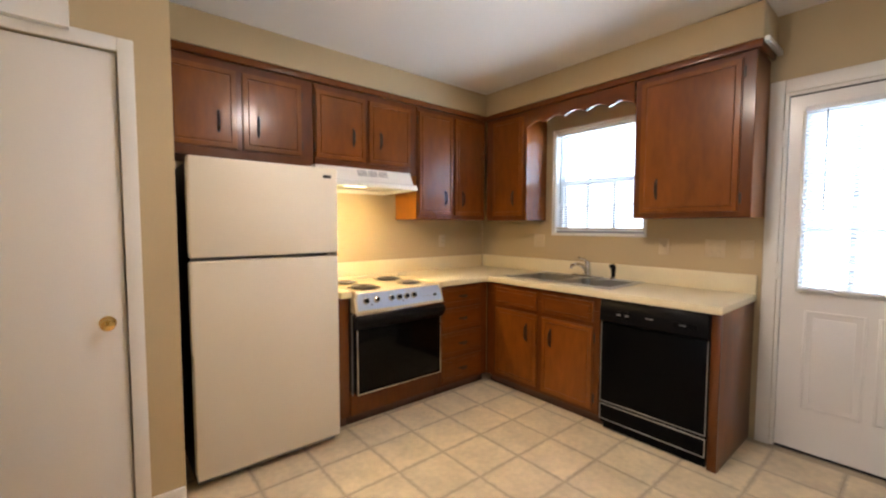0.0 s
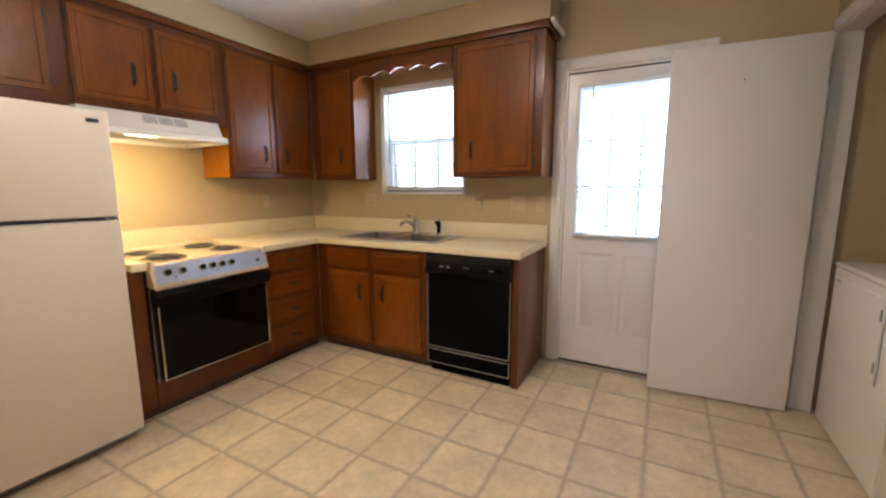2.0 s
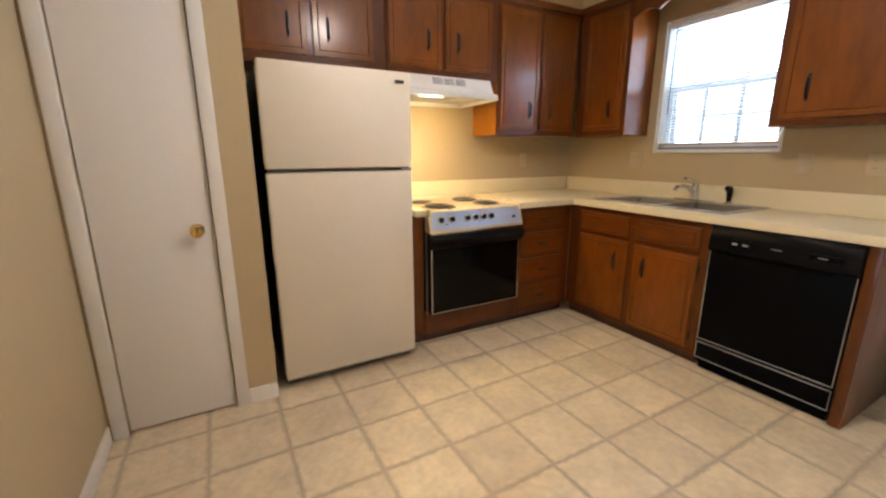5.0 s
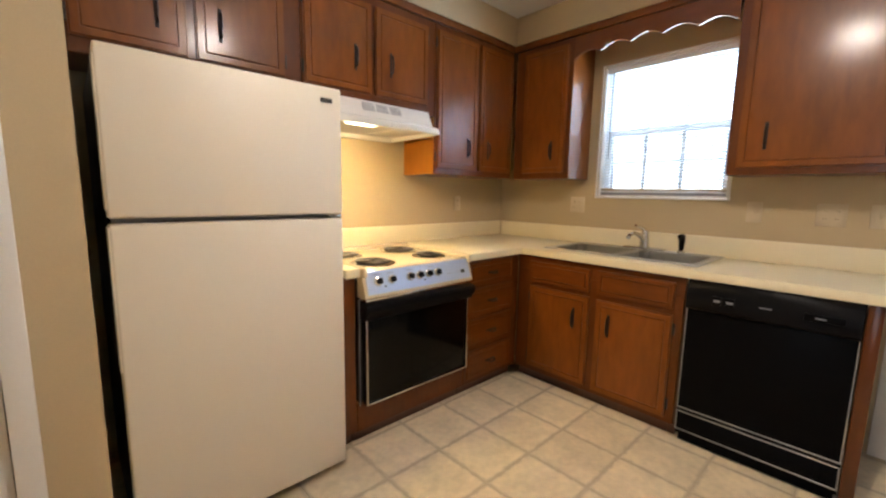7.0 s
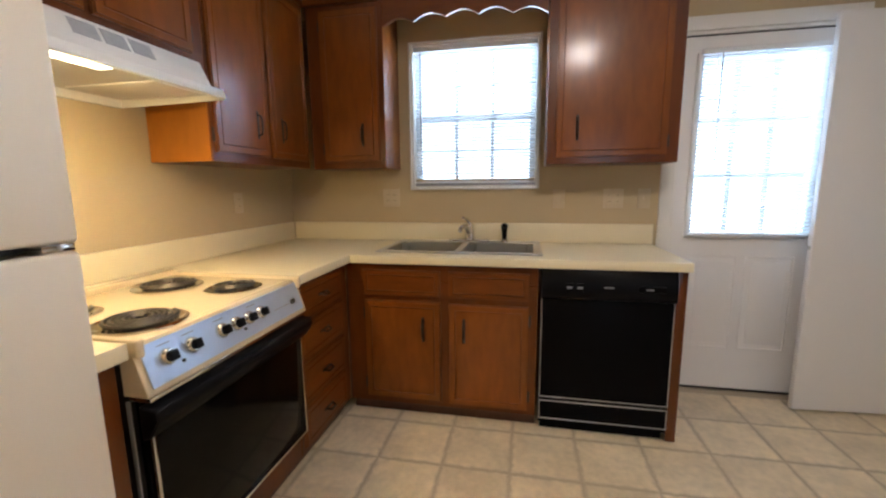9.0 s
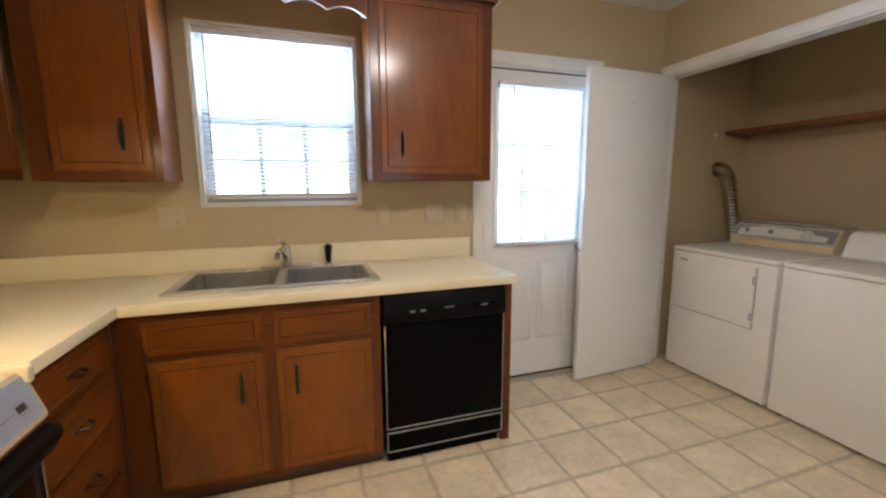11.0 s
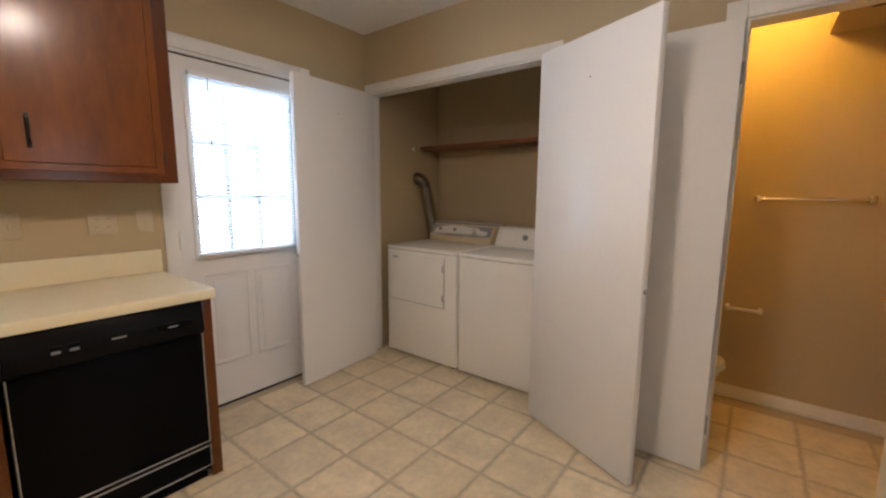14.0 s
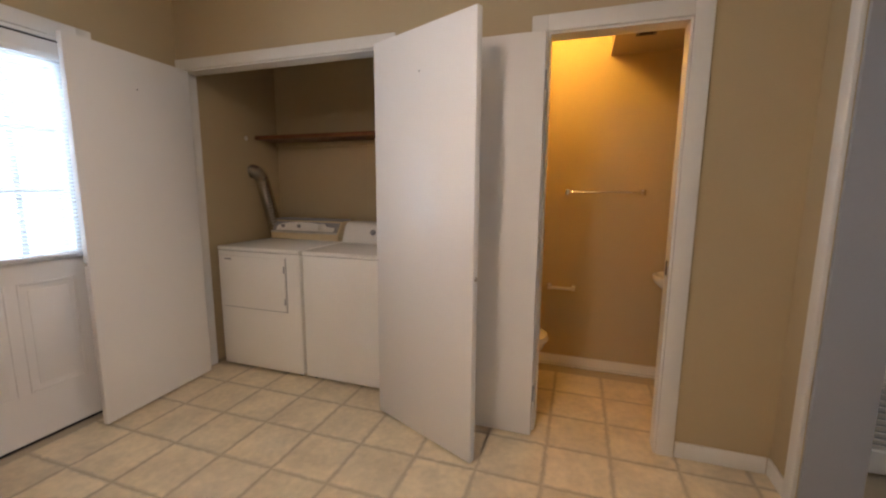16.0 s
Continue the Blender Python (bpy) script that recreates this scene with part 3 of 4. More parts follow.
def pull(parent, m, u, z, upright=True, t=0.019):
    """An old bronze bail pull on a narrow back plate."""
    h = 0.055
    if upright:
        b = box(u - 0.0075, u + 0.0075, -t - 0.003, -t, z - h - 0.012, z + h + 0.012, 0.002)
        pts = [(u, -t - 0.004, z - h + 0.006), (u, -t - 0.020, z - h + 0.012), (u, -t - 0.025, z - 0.02), (u, -t - 0.025, z + 0.02), (u, -t - 0.020, z + h - 0.012), (u, -t - 0.004, z + h - 0.006)]
    else:
        h = 0.036
        b = box(u - h - 0.010, u + h + 0.010, -t - 0.003, -t, z - 0.007, z + 0.007, 0.002)
        pts = [(u - h + 0.006, -t - 0.004, z), (u - h + 0.012, -t - 0.020, z - 0.004), (u - 0.02, -t - 0.025, z - 0.006), (u + 0.02, -t - 0.025, z - 0.006), (u + h - 0.012, -t - 0.020, z - 0.004), (u + h - 0.006, -t - 0.004, z)]
    b = tube(pts, 0.0048, 8, bm=b)
    return part("handle", turned(b, m), IRON, parent, "dark bronze pull")


def cabinet(name, side, plane, u0, u1, depth, z0, z1, label, doors=(), drawers=(), kick=0.0, group=""):
    m = facing(side, plane)
    at = m @ Vector(((u0 + u1) / 2, depth / 2, z0))
    c = thing(name, at, label, "cabinet", group)
    part("body", turned(box(u0 + 0.001, u1 - 0.001, 0.0, depth - 0.002, z0 + kick, z1, 0.002, 1), m), WOOD, c)
    part("face_frame", turned(box(u0 + 0.003, u1 - 0.003, -0.003, 0.003, z0 + kick + 0.002, z1 - 0.002, 0.001, 1), m), WOODF, c, "darker face frame")
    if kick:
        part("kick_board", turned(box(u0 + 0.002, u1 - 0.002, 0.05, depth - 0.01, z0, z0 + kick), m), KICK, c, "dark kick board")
    for d0, d1, a, b, hu, hz, hinge in doors:
        d = part("door", turned(panel_front(d0, d1, a, b), m), WOOD, c)
        pull(d, m, hu, hz)
        for z in (a + 0.075, b - 0.075):
            hx = d1 + 0.006 if hinge > 0 else d0 - 0.006
            part("hinge", turned(box(hx - 0.006, hx + 0.006, -0.009, 0.0, z - 0.03, z + 0.03, 0.002), m), IRON, d, "dark bronze hinge")
    for d0, d1, a, b in drawers:
        d = part("drawer", turned(panel_front(d0, d1, a, b, inset=0.026), m), WOODH, c)
        pull(d, m, (d0 + d1) / 2, (a + b) / 2, False) if group == "drawers" else None
    return c


TOPZ = 2.32
UN, UE = -0.315, -0.285       # front planes of the wall cabinets' frames
cabinet("wall_cabinet", "N", UN, -2.831, -1.975, 0.315, 1.742, TOPZ, "reddish-brown stained two-door wall cabinet above the fridge",
        [(-2.822, -2.458, 1.800, 2.272, -2.560, 1.955, -1), (-2.428, -2.060, 1.800, 2.272, -2.335, 1.955, 1)], group="wall cabinets")
cabinet("wall_cabinet", "N", UN, -1.973, -1.102, 0.315, 1.752, TOPZ, "reddish-brown stained two-door wall cabinet above the range hood",
        [(-1.963, -1.576, 1.805, 2.275, -1.680, 1.980, -1), (-1.550, -1.166, 1.805, 2.275, -1.450, 1.985, 1)], group="wall cabinets")
cabinet("wall_cabinet", "N", UN, -1.100, -0.29, 0.315, 1.39, TOPZ, "tall reddish-brown stained corner wall cabinet with two doors",
        [(-1.083, -0.706, 1.430, 2.285, -0.800, 1.580, -1), (-0.680, -0.318, 1.430, 2.285, -0.592, 1.580, 1)], group="wall cabinets")
# side next to the hood, coloured paler to look lit by its lamp
part("side_panel", box(-1.1035, -1.0985, UN + 0.003, -0.003, 1.391, 1.750), WOODS, bpy.data.objects["wall_cabinet.002"], "paler orange side, brightened for the hood lamp's light")
cabinet("wall_cabinet", "E", UE, 0.338, 0.815, 0.285, 1.385, TOPZ, "reddish-brown stained corner wall cabinet beside the window",
        [(0.425, 0.780, 1.428, 2.285, 0.678, 1.582, -1)], group="wall cabinets")
cabinet("wall_cabinet", "E", UE, 1.742, 2.412, 0.285, 1.388, TOPZ, "large reddish-brown stained single-door wall cabinet by the back door",
        [(1.787, 2.350, 1.422, 2.285, 1.900, 1.578, 1)], group="wall cabinets")
# scalloped valance
pts = [(-0.815, 2.32), (-0.815, 2.165)]
n, span = 5, (1.735 - 0.815)
for i in range(n):
    for k in range(9):
        f = k / 8
        pts.append((-0.815 - span * (i + f) / n, 2.175 + 0.030 * math.sin(math.pi * f) + 0.028 * math.sin(math.pi * (i + f) / n)))
pts += [(-1.735, 2.165), (-1.735, 2.32)]
solid("valance", prism(pts, "x", UE - 0.004, UE + 0.015), WOODH, "reddish-brown scalloped wood valance above the sink window", "valance")
b = box(-2.833, UE - 0.022, UN - 0.022, UN - 0.001, 2.32, 2.365, 0.006)
b = box(-2.833, UE, UN - 0.001, UN + 0.1, 2.322, 2.365, bm=b)
b = box(UE - 0.022, UE - 0.001, -2.436, UN - 0.001, 2.32, 2.365, 0.006, bm=b)
b = box(UE - 0.001, -0.002, -2.436, -2.417, 2.32, 2.365, 0.006, bm=b)
b = box(UE - 0.001, -0.1, -2.416, UN - 0.03, 2.322, 2.365, bm=b)
solid("crown_moulding", b, WOODH, "dark reddish-brown moulding along the cabinet tops", "moulding")

BN, BE = -0.672, -0.620       # front planes of the base cabinets
CT = 0.914
cabinet("base_cabinet", "N", BN, -1.975, -1.900, 0.665, 0, 0.875, "narrow reddish-brown filler cabinet beside the stove", kick=0.075, group="base cabinets")
cabinet("stove_cabinet", "N", BN, -1.898, -1.150, 0.665, 0, 0.225, "reddish-brown base panel under the drop-in stove", kick=0.075, group="base cabinets")
cabinet("drawer_cabinet", "N", BN, -1.148, -0.622, 0.665, 0, 0.875, "reddish-brown base cabinet with four drawers",
        drawers=[(-1.125, -0.70, 0.705, 0.85), (-1.125, -0.70, 0.51, 0.685), (-1.125, -0.70, 0.305, 0.49), (-1.125, -0.70, 0.105, 0.285)], kick=0.075, group="drawers")
cabinet("sink_cabinet", "E", BE, 0.675, 1.708, 0.62, 0, 0.775, "reddish-brown sink base cabinet with two doors and false drawers",
        doors=[(0.785, 1.206, 0.112, 0.668, 1.112, 0.518, -1), (1.250, 1.662, 0.104, 0.664, 1.332, 0.522, 1)], kick=0.075, group="base cabinets")
sc = bpy.data.objects["sink_cabinet"]
mE = facing("E", BE)
part("false_front", turned(box(0.676, 1.707, -0.003, 0.02, 0.776, 0.875), mE), WOODF, sc)
for a, c in ((0.775, 1.204), (1.248, 1.662)):
    part("drawer", turned(panel_front(a, c, 0.694, 0.836, inset=0.026), mE), WOODH, sc)
# thin dark strip up the inner corner beside the drawers
part("corner_strip", turned(box(0.676, 0.688, -0.004, 0.0, 0.09, 0.87), mE), GROOVE, sc)
ep = thing("end_panel", (-0.31, -2.362, 0), "reddish-brown end panel beside the dishwasher", "panel")
part("side_board", box(BE + 0.020, -0.003, -2.384, -2.366, 0, 0.875, 0.002), WOOD, ep)
part("front_stile", box(BE, BE + 0.0195, -2.385, -2.339, 0.004, 0.875, 0.002), WOODF, ep, "darker front stile")

# worktop with its upstand, cut for the stove and the sink
SK = (-0.040, -0.530, -0.832, -1.716)
FE, FN, YE = -0.645, -0.708, -2.394
top = thing("worktop", (-0.34, -1.2, 0.876), "cream laminate worktop with upstand along the walls", "worktop")
b = box(-1.152, -0.0015, FN, -0.0015, 0.876, CT, 0.003)
for q in ((FE, -0.0015, SK[2], FN), (FE, SK[1], SK[3], SK[2]), (SK[0], -0.0015, SK[3], SK[2]), (FE, -0.0015, YE, SK[3])):
    part("slab", box(*q, 0.876, CT), LAMIN, top)
part("slab", b, LAMIN, top)
part("slab", box(-1.975, -1.898, FN, -0.0015, 0.876, CT, 0.003), LAMIN, top)
part("slab", box(-1.896, -1.154, -0.075, -0.0015, 0.876, CT, 0.003), LAMIN, top)
part("front_edge", box(FE - 0.008, FE, YE, FN - 0.008, 0.872, CT + 0.001, 0.005), LAMIN, top)
part("front_edge", box(-1.152, FE - 0.001, FN - 0.008, FN, 0.872, CT + 0.001, 0.005), LAMIN, top)
part("front_edge", box(-1.975, -1.898, FN - 0.008, FN, 0.872, CT + 0.001, 0.005), LAMIN, top)
part("upstand", box(-1.98, -0.024, -0.022, -0.0015, CT + 0.0005, 1.035, 0.006), LAMIN, top)
part("upstand", box(-0.022, -0.0015, YE, -0.0225, CT + 0.0005, 1.035, 0.006), LAMIN, top)

# sink
sink = thing("sink", ((SK[0] + SK[1]) / 2, (SK[2] + SK[3]) / 2, CT), "stainless steel double-bowl sink set in the cream worktop", "sink")
yc = (SK[2] + SK[3]) / 2
b = None
xb = SK[0] - 0.085
for q in ((SK[1] - 0.012, SK[1] + 0.035, SK[3] - 0.012, SK[2] + 0.012), (xb, SK[0] + 0.012, SK[3] - 0.012, SK[2] + 0.012),
          (SK[1] + 0.035, xb, SK[2] - 0.03, SK[2] + 0.012), (SK[1] + 0.035, xb, SK[3] - 0.012, SK[3] + 0.03), (SK[1] + 0.035, xb, yc - 0.02, yc + 0.02)):
    b = box(*q, CT + 0.0005, CT + 0.009, 0.004, 3, bm=b)
part("rim", b, STEEL, sink)
for ya, yb in ((SK[2] - 0.03, yc + 0.02), (yc - 0.02, SK[3] + 0.03)):
    b = bmesh.new()
    bmesh.ops.create_cube(b, size=1)
    xa, xc = SK[1] + 0.035, xb
    bmesh.ops.transform(b, matrix=Matrix.Translation(((xa + xc) / 2, (ya + yb) / 2, CT - 0.066)) @ Matrix.Diagonal((xc - xa, abs(ya - yb), 0.14, 1)), verts=b.verts)
    topf = max(b.faces, key=lambda f: f.calc_center_median().z)
    bmesh.ops.delete(b, geom=[topf], context="FACES")
    es = [e for e in b.edges if not e.is_boundary]
    bmesh.ops.bevel(b, geom=es, offset=0.045, segments=5, affect="EDGES")
    bmesh.ops.reverse_faces(b, faces=b.faces[:])
    part("bowl", b, STEEL, sink)
    part("drain", lathe([(0.042, 0), (0.042, 0.004), (0.03, 0.005), (0.01, 0.002)], ((xa + xc) / 2, (ya + yb) / 2, CT - 0.134)), CHROME, sink)
fx, fy = -0.085, -1.288
fa = thing("faucet", (fx, fy, CT + 0.009), "chrome single-lever kitchen faucet on the sink", "faucet")
part("base_plate", box(fx - 0.03, fx + 0.03, fy - 0.13, fy + 0.13, CT + 0.0095, CT + 0.022, 0.007, 3), CHROME, fa)
part("body", lathe([(0.030, 0), (0.029, 0.03), (0.025, 0.07), (0.024, 0.10), (0.012, 0.112)], (fx, fy, CT + 0.022)), CHROME, fa)
part("spout", tube([(fx - 0.005, fy, CT + 0.06), (fx - 0.06, fy + 0.012, CT + 0.105), (fx - 0.12, fy + 0.02, CT + 0.12), (fx - 0.17, fy + 0.03, CT + 0.110), (fx - 0.185, fy + 0.032, CT + 0.09)], [0.016, 0.014, 0.012, 0.012, 0.012], 12), CHROME, fa)
part("lever", tube([(fx, fy, CT + 0.128), (fx - 0.02, fy + 0.01, CT + 0.15), (fx - 0.085, fy + 0.03, CT + 0.168)], [0.014, 0.011, 0.008], 10), CHROME, fa)
sp = thing("side_sprayer", (fx, -1.510, CT + 0.009), "black sink side sprayer in a chrome collar", "sprayer")
part("collar", lathe([(0.024, 0), (0.022, 0.012), (0.014, 0.02)], (fx, -1.510, CT + 0.0095)), CHROME, sp)
part("spray_head", tube([(fx, -1.510, CT + 0.02), (fx, -1.510, CT + 0.085), (fx - 0.012, -1.510, CT + 0.110), (fx - 0.045, -1.510, CT + 0.115)], [0.014, 0.018, 0.023, 0.014], 12), RUBBER, sp)

# ---- appliances ----
fx0, fx1, fyf = -2.790, -2.030, -0.800
fg = thing("fridge", ((fx0 + fx1) / 2, -0.35, 0), "almond two-door top-freezer refrigerator with pebbled doors", "refrigerator")
part("body", box(fx0, fx1, -0.710, -0.03, 0.03, 1.652, 0.006), BLACK, fg, "dark textured cabinet side")
part("freezer_door", box(fx0, fx1, fyf, -0.720, 1.176, 1.672, 0.008, 3), ALMOND, fg)
part("fridge_door", box(fx0, fx1, fyf, -0.720, 0.055, 1.158, 0.009, 3), ALMOND, fg)
part("gasket", box(fx0 + 0.012, fx1 - 0.012, -0.723, -0.705, 0.07, 1.65), GREY, fg, "grey door gasket")
part("toe_grille", box(fx0 + 0.01, fx1 - 0.01, -0.740, -0.69, 0.010, 0.050, 0.004), GREY, fg, "grey toe grille")
part("badge", box(fx1 - 0.088, fx1 - 0.040, fyf - 0.003, fyf + 0.001, 1.612, 1.629, 0.001), DARK, fg, "small dark badge")
part("hinge", box(fx1 - 0.06, fx1 - 0.005, fyf + 0.006, -0.725, 1.160, 1.174, 0.002), CHROME, fg, "bright centre hinge")
for z0, z1 in ((1.20, 1.64), (0.70, 1.15)):
    part("handle", box(fx0 - 0.004, fx0 + 0.014, fyf + 0.004, -0.735, z0, z1, 0.004), ALMOND, fg)
for x in (fx0 + 0.06, fx1 - 0.06):
    for y in (-0.10, -0.66):
        part("foot", rod((x, y, 0.0), (x, y, 0.032), 0.018, n=12), DARK, fg)

sx0, sx1 = -1.884, -1.156
st = thing("stove", ((sx0 + sx1) / 2, -0.35, 0.225), "cream drop-in electric coil stove with a black oven door", "stove")
part("oven_body", box(sx0 + 0.01, sx1 - 0.01, -0.640, -0.09, 0.227, 0.86), DARK, st)
b = box(sx0, sx1, -0.655, -0.08, 0.885, 0.921, 0.010, 3)
part("cooktop", b, ENAMEL, st)
part("back_rim", box(sx0, sx1, -0.103, -0.078, 0.90, 0.945, 0.008, 3), ENAMEL, st)
for x in (sx0, sx1 - 0.022):
    part("side_rim", box(x, x + 0.022, -0.70, -0.104, 0.885, 0.934, 0.008, 3), ENAMEL, st)
side = [(-0.655, 0.921), (-0.675, 0.918), (-0.712, 0.80), (-0.713, 0.785), (-0.64, 0.785), (-0.64, 0.90)]
part("control_housing", prism([(y, z) for y, z in side], "x", sx0, sx1, 0.002), ENAMEL, st)
# a thin panel laid on the sloping front
slope = Vector((0, -0.712 + 0.675, 0.80 - 0.918)).normalized()
out = Vector((0, slope.z, -slope.y))
mid = Vector(((sx0 + sx1) / 2, -0.6935, 0.859))
mS = Matrix(((1, out.x, -slope.x, mid.x), (0, out.y, -slope.y, mid.y), (0, out.z, -slope.z, mid.z), (0, 0, 0, 1)))
panel = part("control_panel", turned(box(-0.348, 0.348, 0.001, 0.004, -0.060, 0.052, 0.001, 1), mS), PANELB, st, "silver control panel, tinted blue for the window's reflection")
for u in (-0.285, -0.205, -0.09, -0.028, 0.034, 0.096):
    skirt = turned(lathe([(0.024, 0), (0.024, 0.004), (0.019, 0.014), (0.017, 0.016)], (u, 0.004, 0.0), axis=(0, 1, 0)), mS)
    knob = part("knob", skirt, CHROME, st, "chrome-skirted black knob")
    part("knob_grip", turned(box(u - 0.013, u + 0.013, 0.018, 0.034, -0.014, 0.014, 0.004), mS), RUBBER, knob)
for u in (-0.245, 0.003):
    part("indicator", turned(rod((u, 0.004, -0.028), (u, 0.008, -0.028), 0.005, n=10), mS), DARK, panel)
part("badge", turned(box(0.275, 0.305, 0.004, 0.006, -0.024, -0.006, 0.001), mS), DARK, panel)
for u in (-0.285, -0.205, -0.09, 0.06):
    part("printing", turned(box(u - 0.02, u + 0.02, 0.0042, 0.0048, 0.034, 0.037), mS), GREY, panel)
part("printing", turned(box(0.17, 0.262, 0.0042, 0.0048, -0.018, -0.016), mS), GREY, panel)
part("vent_trim", box(sx0 + 0.004, sx1 - 0.004, -0.714, -0.65, 0.771, 0.784, 0.003), CHROME, st, "chrome trim strip")
dr = part("oven_door", box(sx0 + 0.020, sx1 - 0.006, -0.683, -0.645, 0.236, 0.768, 0.006), BLACKG, st, "black glass oven door")
b = box(sx0 + 0.018, sx0 + 0.028, -0.690, -0.682, 0.238, 0.68, 0.002)
b = box(sx1 - 0.014, sx1 - 0.004, -0.690, -0.682, 0.238, 0.68, 0.002, bm=b)
b = box(sx0 + 0.028, sx1 - 0.014, -0.690, -0.682, 0.238, 0.247, 0.002, bm=b)
part("door_trim", b, CHROME, dr, "thin chrome edging")
part("side_trim", box(sx0 + 0.001, sx0 + 0.007, -0.652, -0.640, 0.232, 0.77, 0.002), TRIMM, st, "thin silver edge strip")
b = prism([(-0.683, 0.766), (-0.735, 0.756), (-0.740, 0.728), (-0.708, 0.680), (-0.683, 0.672)], "x", sx0 - 0.004, sx1 + 0.004, 0.004)
part("door_handle", b, RUBBER, dr, "full-width black handle")


def burner(u, v, r):
    c = Vector((u, v, 0.9215))
    pan = lathe([(r + 0.024, 0), (r + 0.024, 0.004), (r + 0.014, 0.006), (r + 0.006, 0.002), (r * 0.4, -0.012), (0.012, -0.014)], c, 32)
    p = part("drip_pan", pan, CHROME, st, "chrome drip pan")
    turns = 5 if r > 0.08 else 4
    pts = []
    for i in range(turns * 20):
        a = i / 20 * 2 * math.pi
        rr = 0.018 + (r - 0.020) * i / (turns * 20)
        pts.append(c + Vector((rr * math.cos(a), rr * math.sin(a), 0.013)))
    part("coil", tube(pts, 0.0058, 6), COIL, p, "dark spiral heating coil")


burner(-1.735, -0.545, 0.095)
burner(-1.735, -0.265, 0.075)
burner(-1.365, -0.265, 0.095)
burner(-1.345, -0.535, 0.075)

st.location = st.location + Vector((-0.004, -0.030, -0.018))

# range hood
hx0, hx1 = -2.000, -1.222
hd = thing("range_hood", ((hx0 + hx1) / 2, -0.25, 1.575), "white under-cabinet range hood with its warm lamp on", "range hood")
prof = [(-0.002, 1.751), (-0.40, 1.751), (-0.445, 1.66), (-0.495, 1.645), (-0.505, 1.612), (-0.495, 1.608), (-0.485, 1.630), (-0.02, 1.630), (-0.02, 1.60), (-0.002, 1.60)]
part("shell", prism(prof, "x", hx0, hx1, 0.0015), APPL, hd)
for x in (hx0, hx1 - 0.004):
    part("side_lip", prism([(-0.02, 1.632), (-0.485, 1.632), (-0.497, 1.609), (-0.02, 1.600)], "x", x, x + 0.004), APPL, hd)
for i in range(3):
    u = -1.695 + i * 0.088
    a, c = Vector((0, -0.402, 1.746)), Vector((0, -0.443, 1.664))
    for k in range(7):
        q = a.lerp(c, 0.12 + 0.08 * k)
        part("vent_slot", box(u, u + 0.076, q.y - 0.0025, q.y + 0.002, q.z - 0.0016, q.z + 0.0016), GREY, hd, "grey vent slot")
part("filter", box(-1.46, -1.25, -0.43, -0.06, 1.624, 1.6295, 0.002), APPL, hd, "pale grease filter")
part("lamp_lens", box(-1.805, -1.635, -0.480, -0.425, 1.612, 1.629, 0.008, 3), BULB, hd, "glowing lamp lens")

# dishwasher
d0, d1, dp = 1.720, 2.336, -0.628
mD = facing("E", dp)
dw = thing("dishwasher", (dp + 0.3, -2.012, 0), "black built-in dishwasher with thin silver trim", "dishwasher")
part("tub", turned(box(d0, d1, 0.012, 0.58, 0.045, 0.872), mD), BLACK, dw)
b = prism([(0.012, 0.872), (-0.012, 0.865), (-0.028, 0.80), (-0.032, 0.735), (-0.020, 0.722), (0.012, 0.722)], "x", d0, d1, 0.003)
cp = part("control_panel", turned(b, mD), RUBBER, dw)
for u in (d0 + 0.115, d0 + 0.165):
    part("button", turned(box(u, u + 0.033, -0.036, -0.026, 0.765, 0.805, 0.002), mD), BLACK, cp)
    part("printing", turned(box(u + 0.004, u + 0.029, -0.038, -0.035, 0.780, 0.790), mD), GREY, cp)
part("printing", turned(box(d0 + 0.29, d0 + 0.335, -0.034, -0.028, 0.786, 0.791), mD), GREY, cp)
part("latch", turned(box(d0 + 0.44, d0 + 0.565, -0.036, -0.024, 0.772, 0.80, 0.003), mD), BLACK, cp)
part("printing", turned(box(d0 + 0.475, d0 + 0.51, -0.038, -0.034, 0.783, 0.789), mD), GREY, cp)


def trimmed(name, z0, z1):
    p = part(name, turned(box(d0 + 0.006, d1 - 0.006, -0.006, 0.012, z0, z1, 0.002), mD), BLACK, dw)
    b = None
    for q in ((d0 + 0.002, d0 + 0.007, z0, z1), (d1 - 0.007, d1 - 0.002, z0, z1), (d0 + 0.007, d1 - 0.007, z0, z0 + 0.005)):
        b = box(q[0], q[1], -0.010, -0.004, q[2], q[3], 0.001, 1, bm=b)
    if name == "lower_panel":
        b = box(d0 + 0.007, d1 - 0.007, -0.010, -0.004, z1 - 0.005, z1, 0.001, 1, bm=b)
    part("trim_strip", turned(b, mD), TRIMM, p, "thin silver trim")


trimmed("door_panel", 0.195, 0.72)
trimmed("lower_panel", 0.075, 0.178)
part("kick_plate", turned(box(d0 + 0.01, d1 - 0.01, 0.03, 0.06, 0.004, 0.07), mD), BLACK, dw)

# laundry machines
YF = -3.985


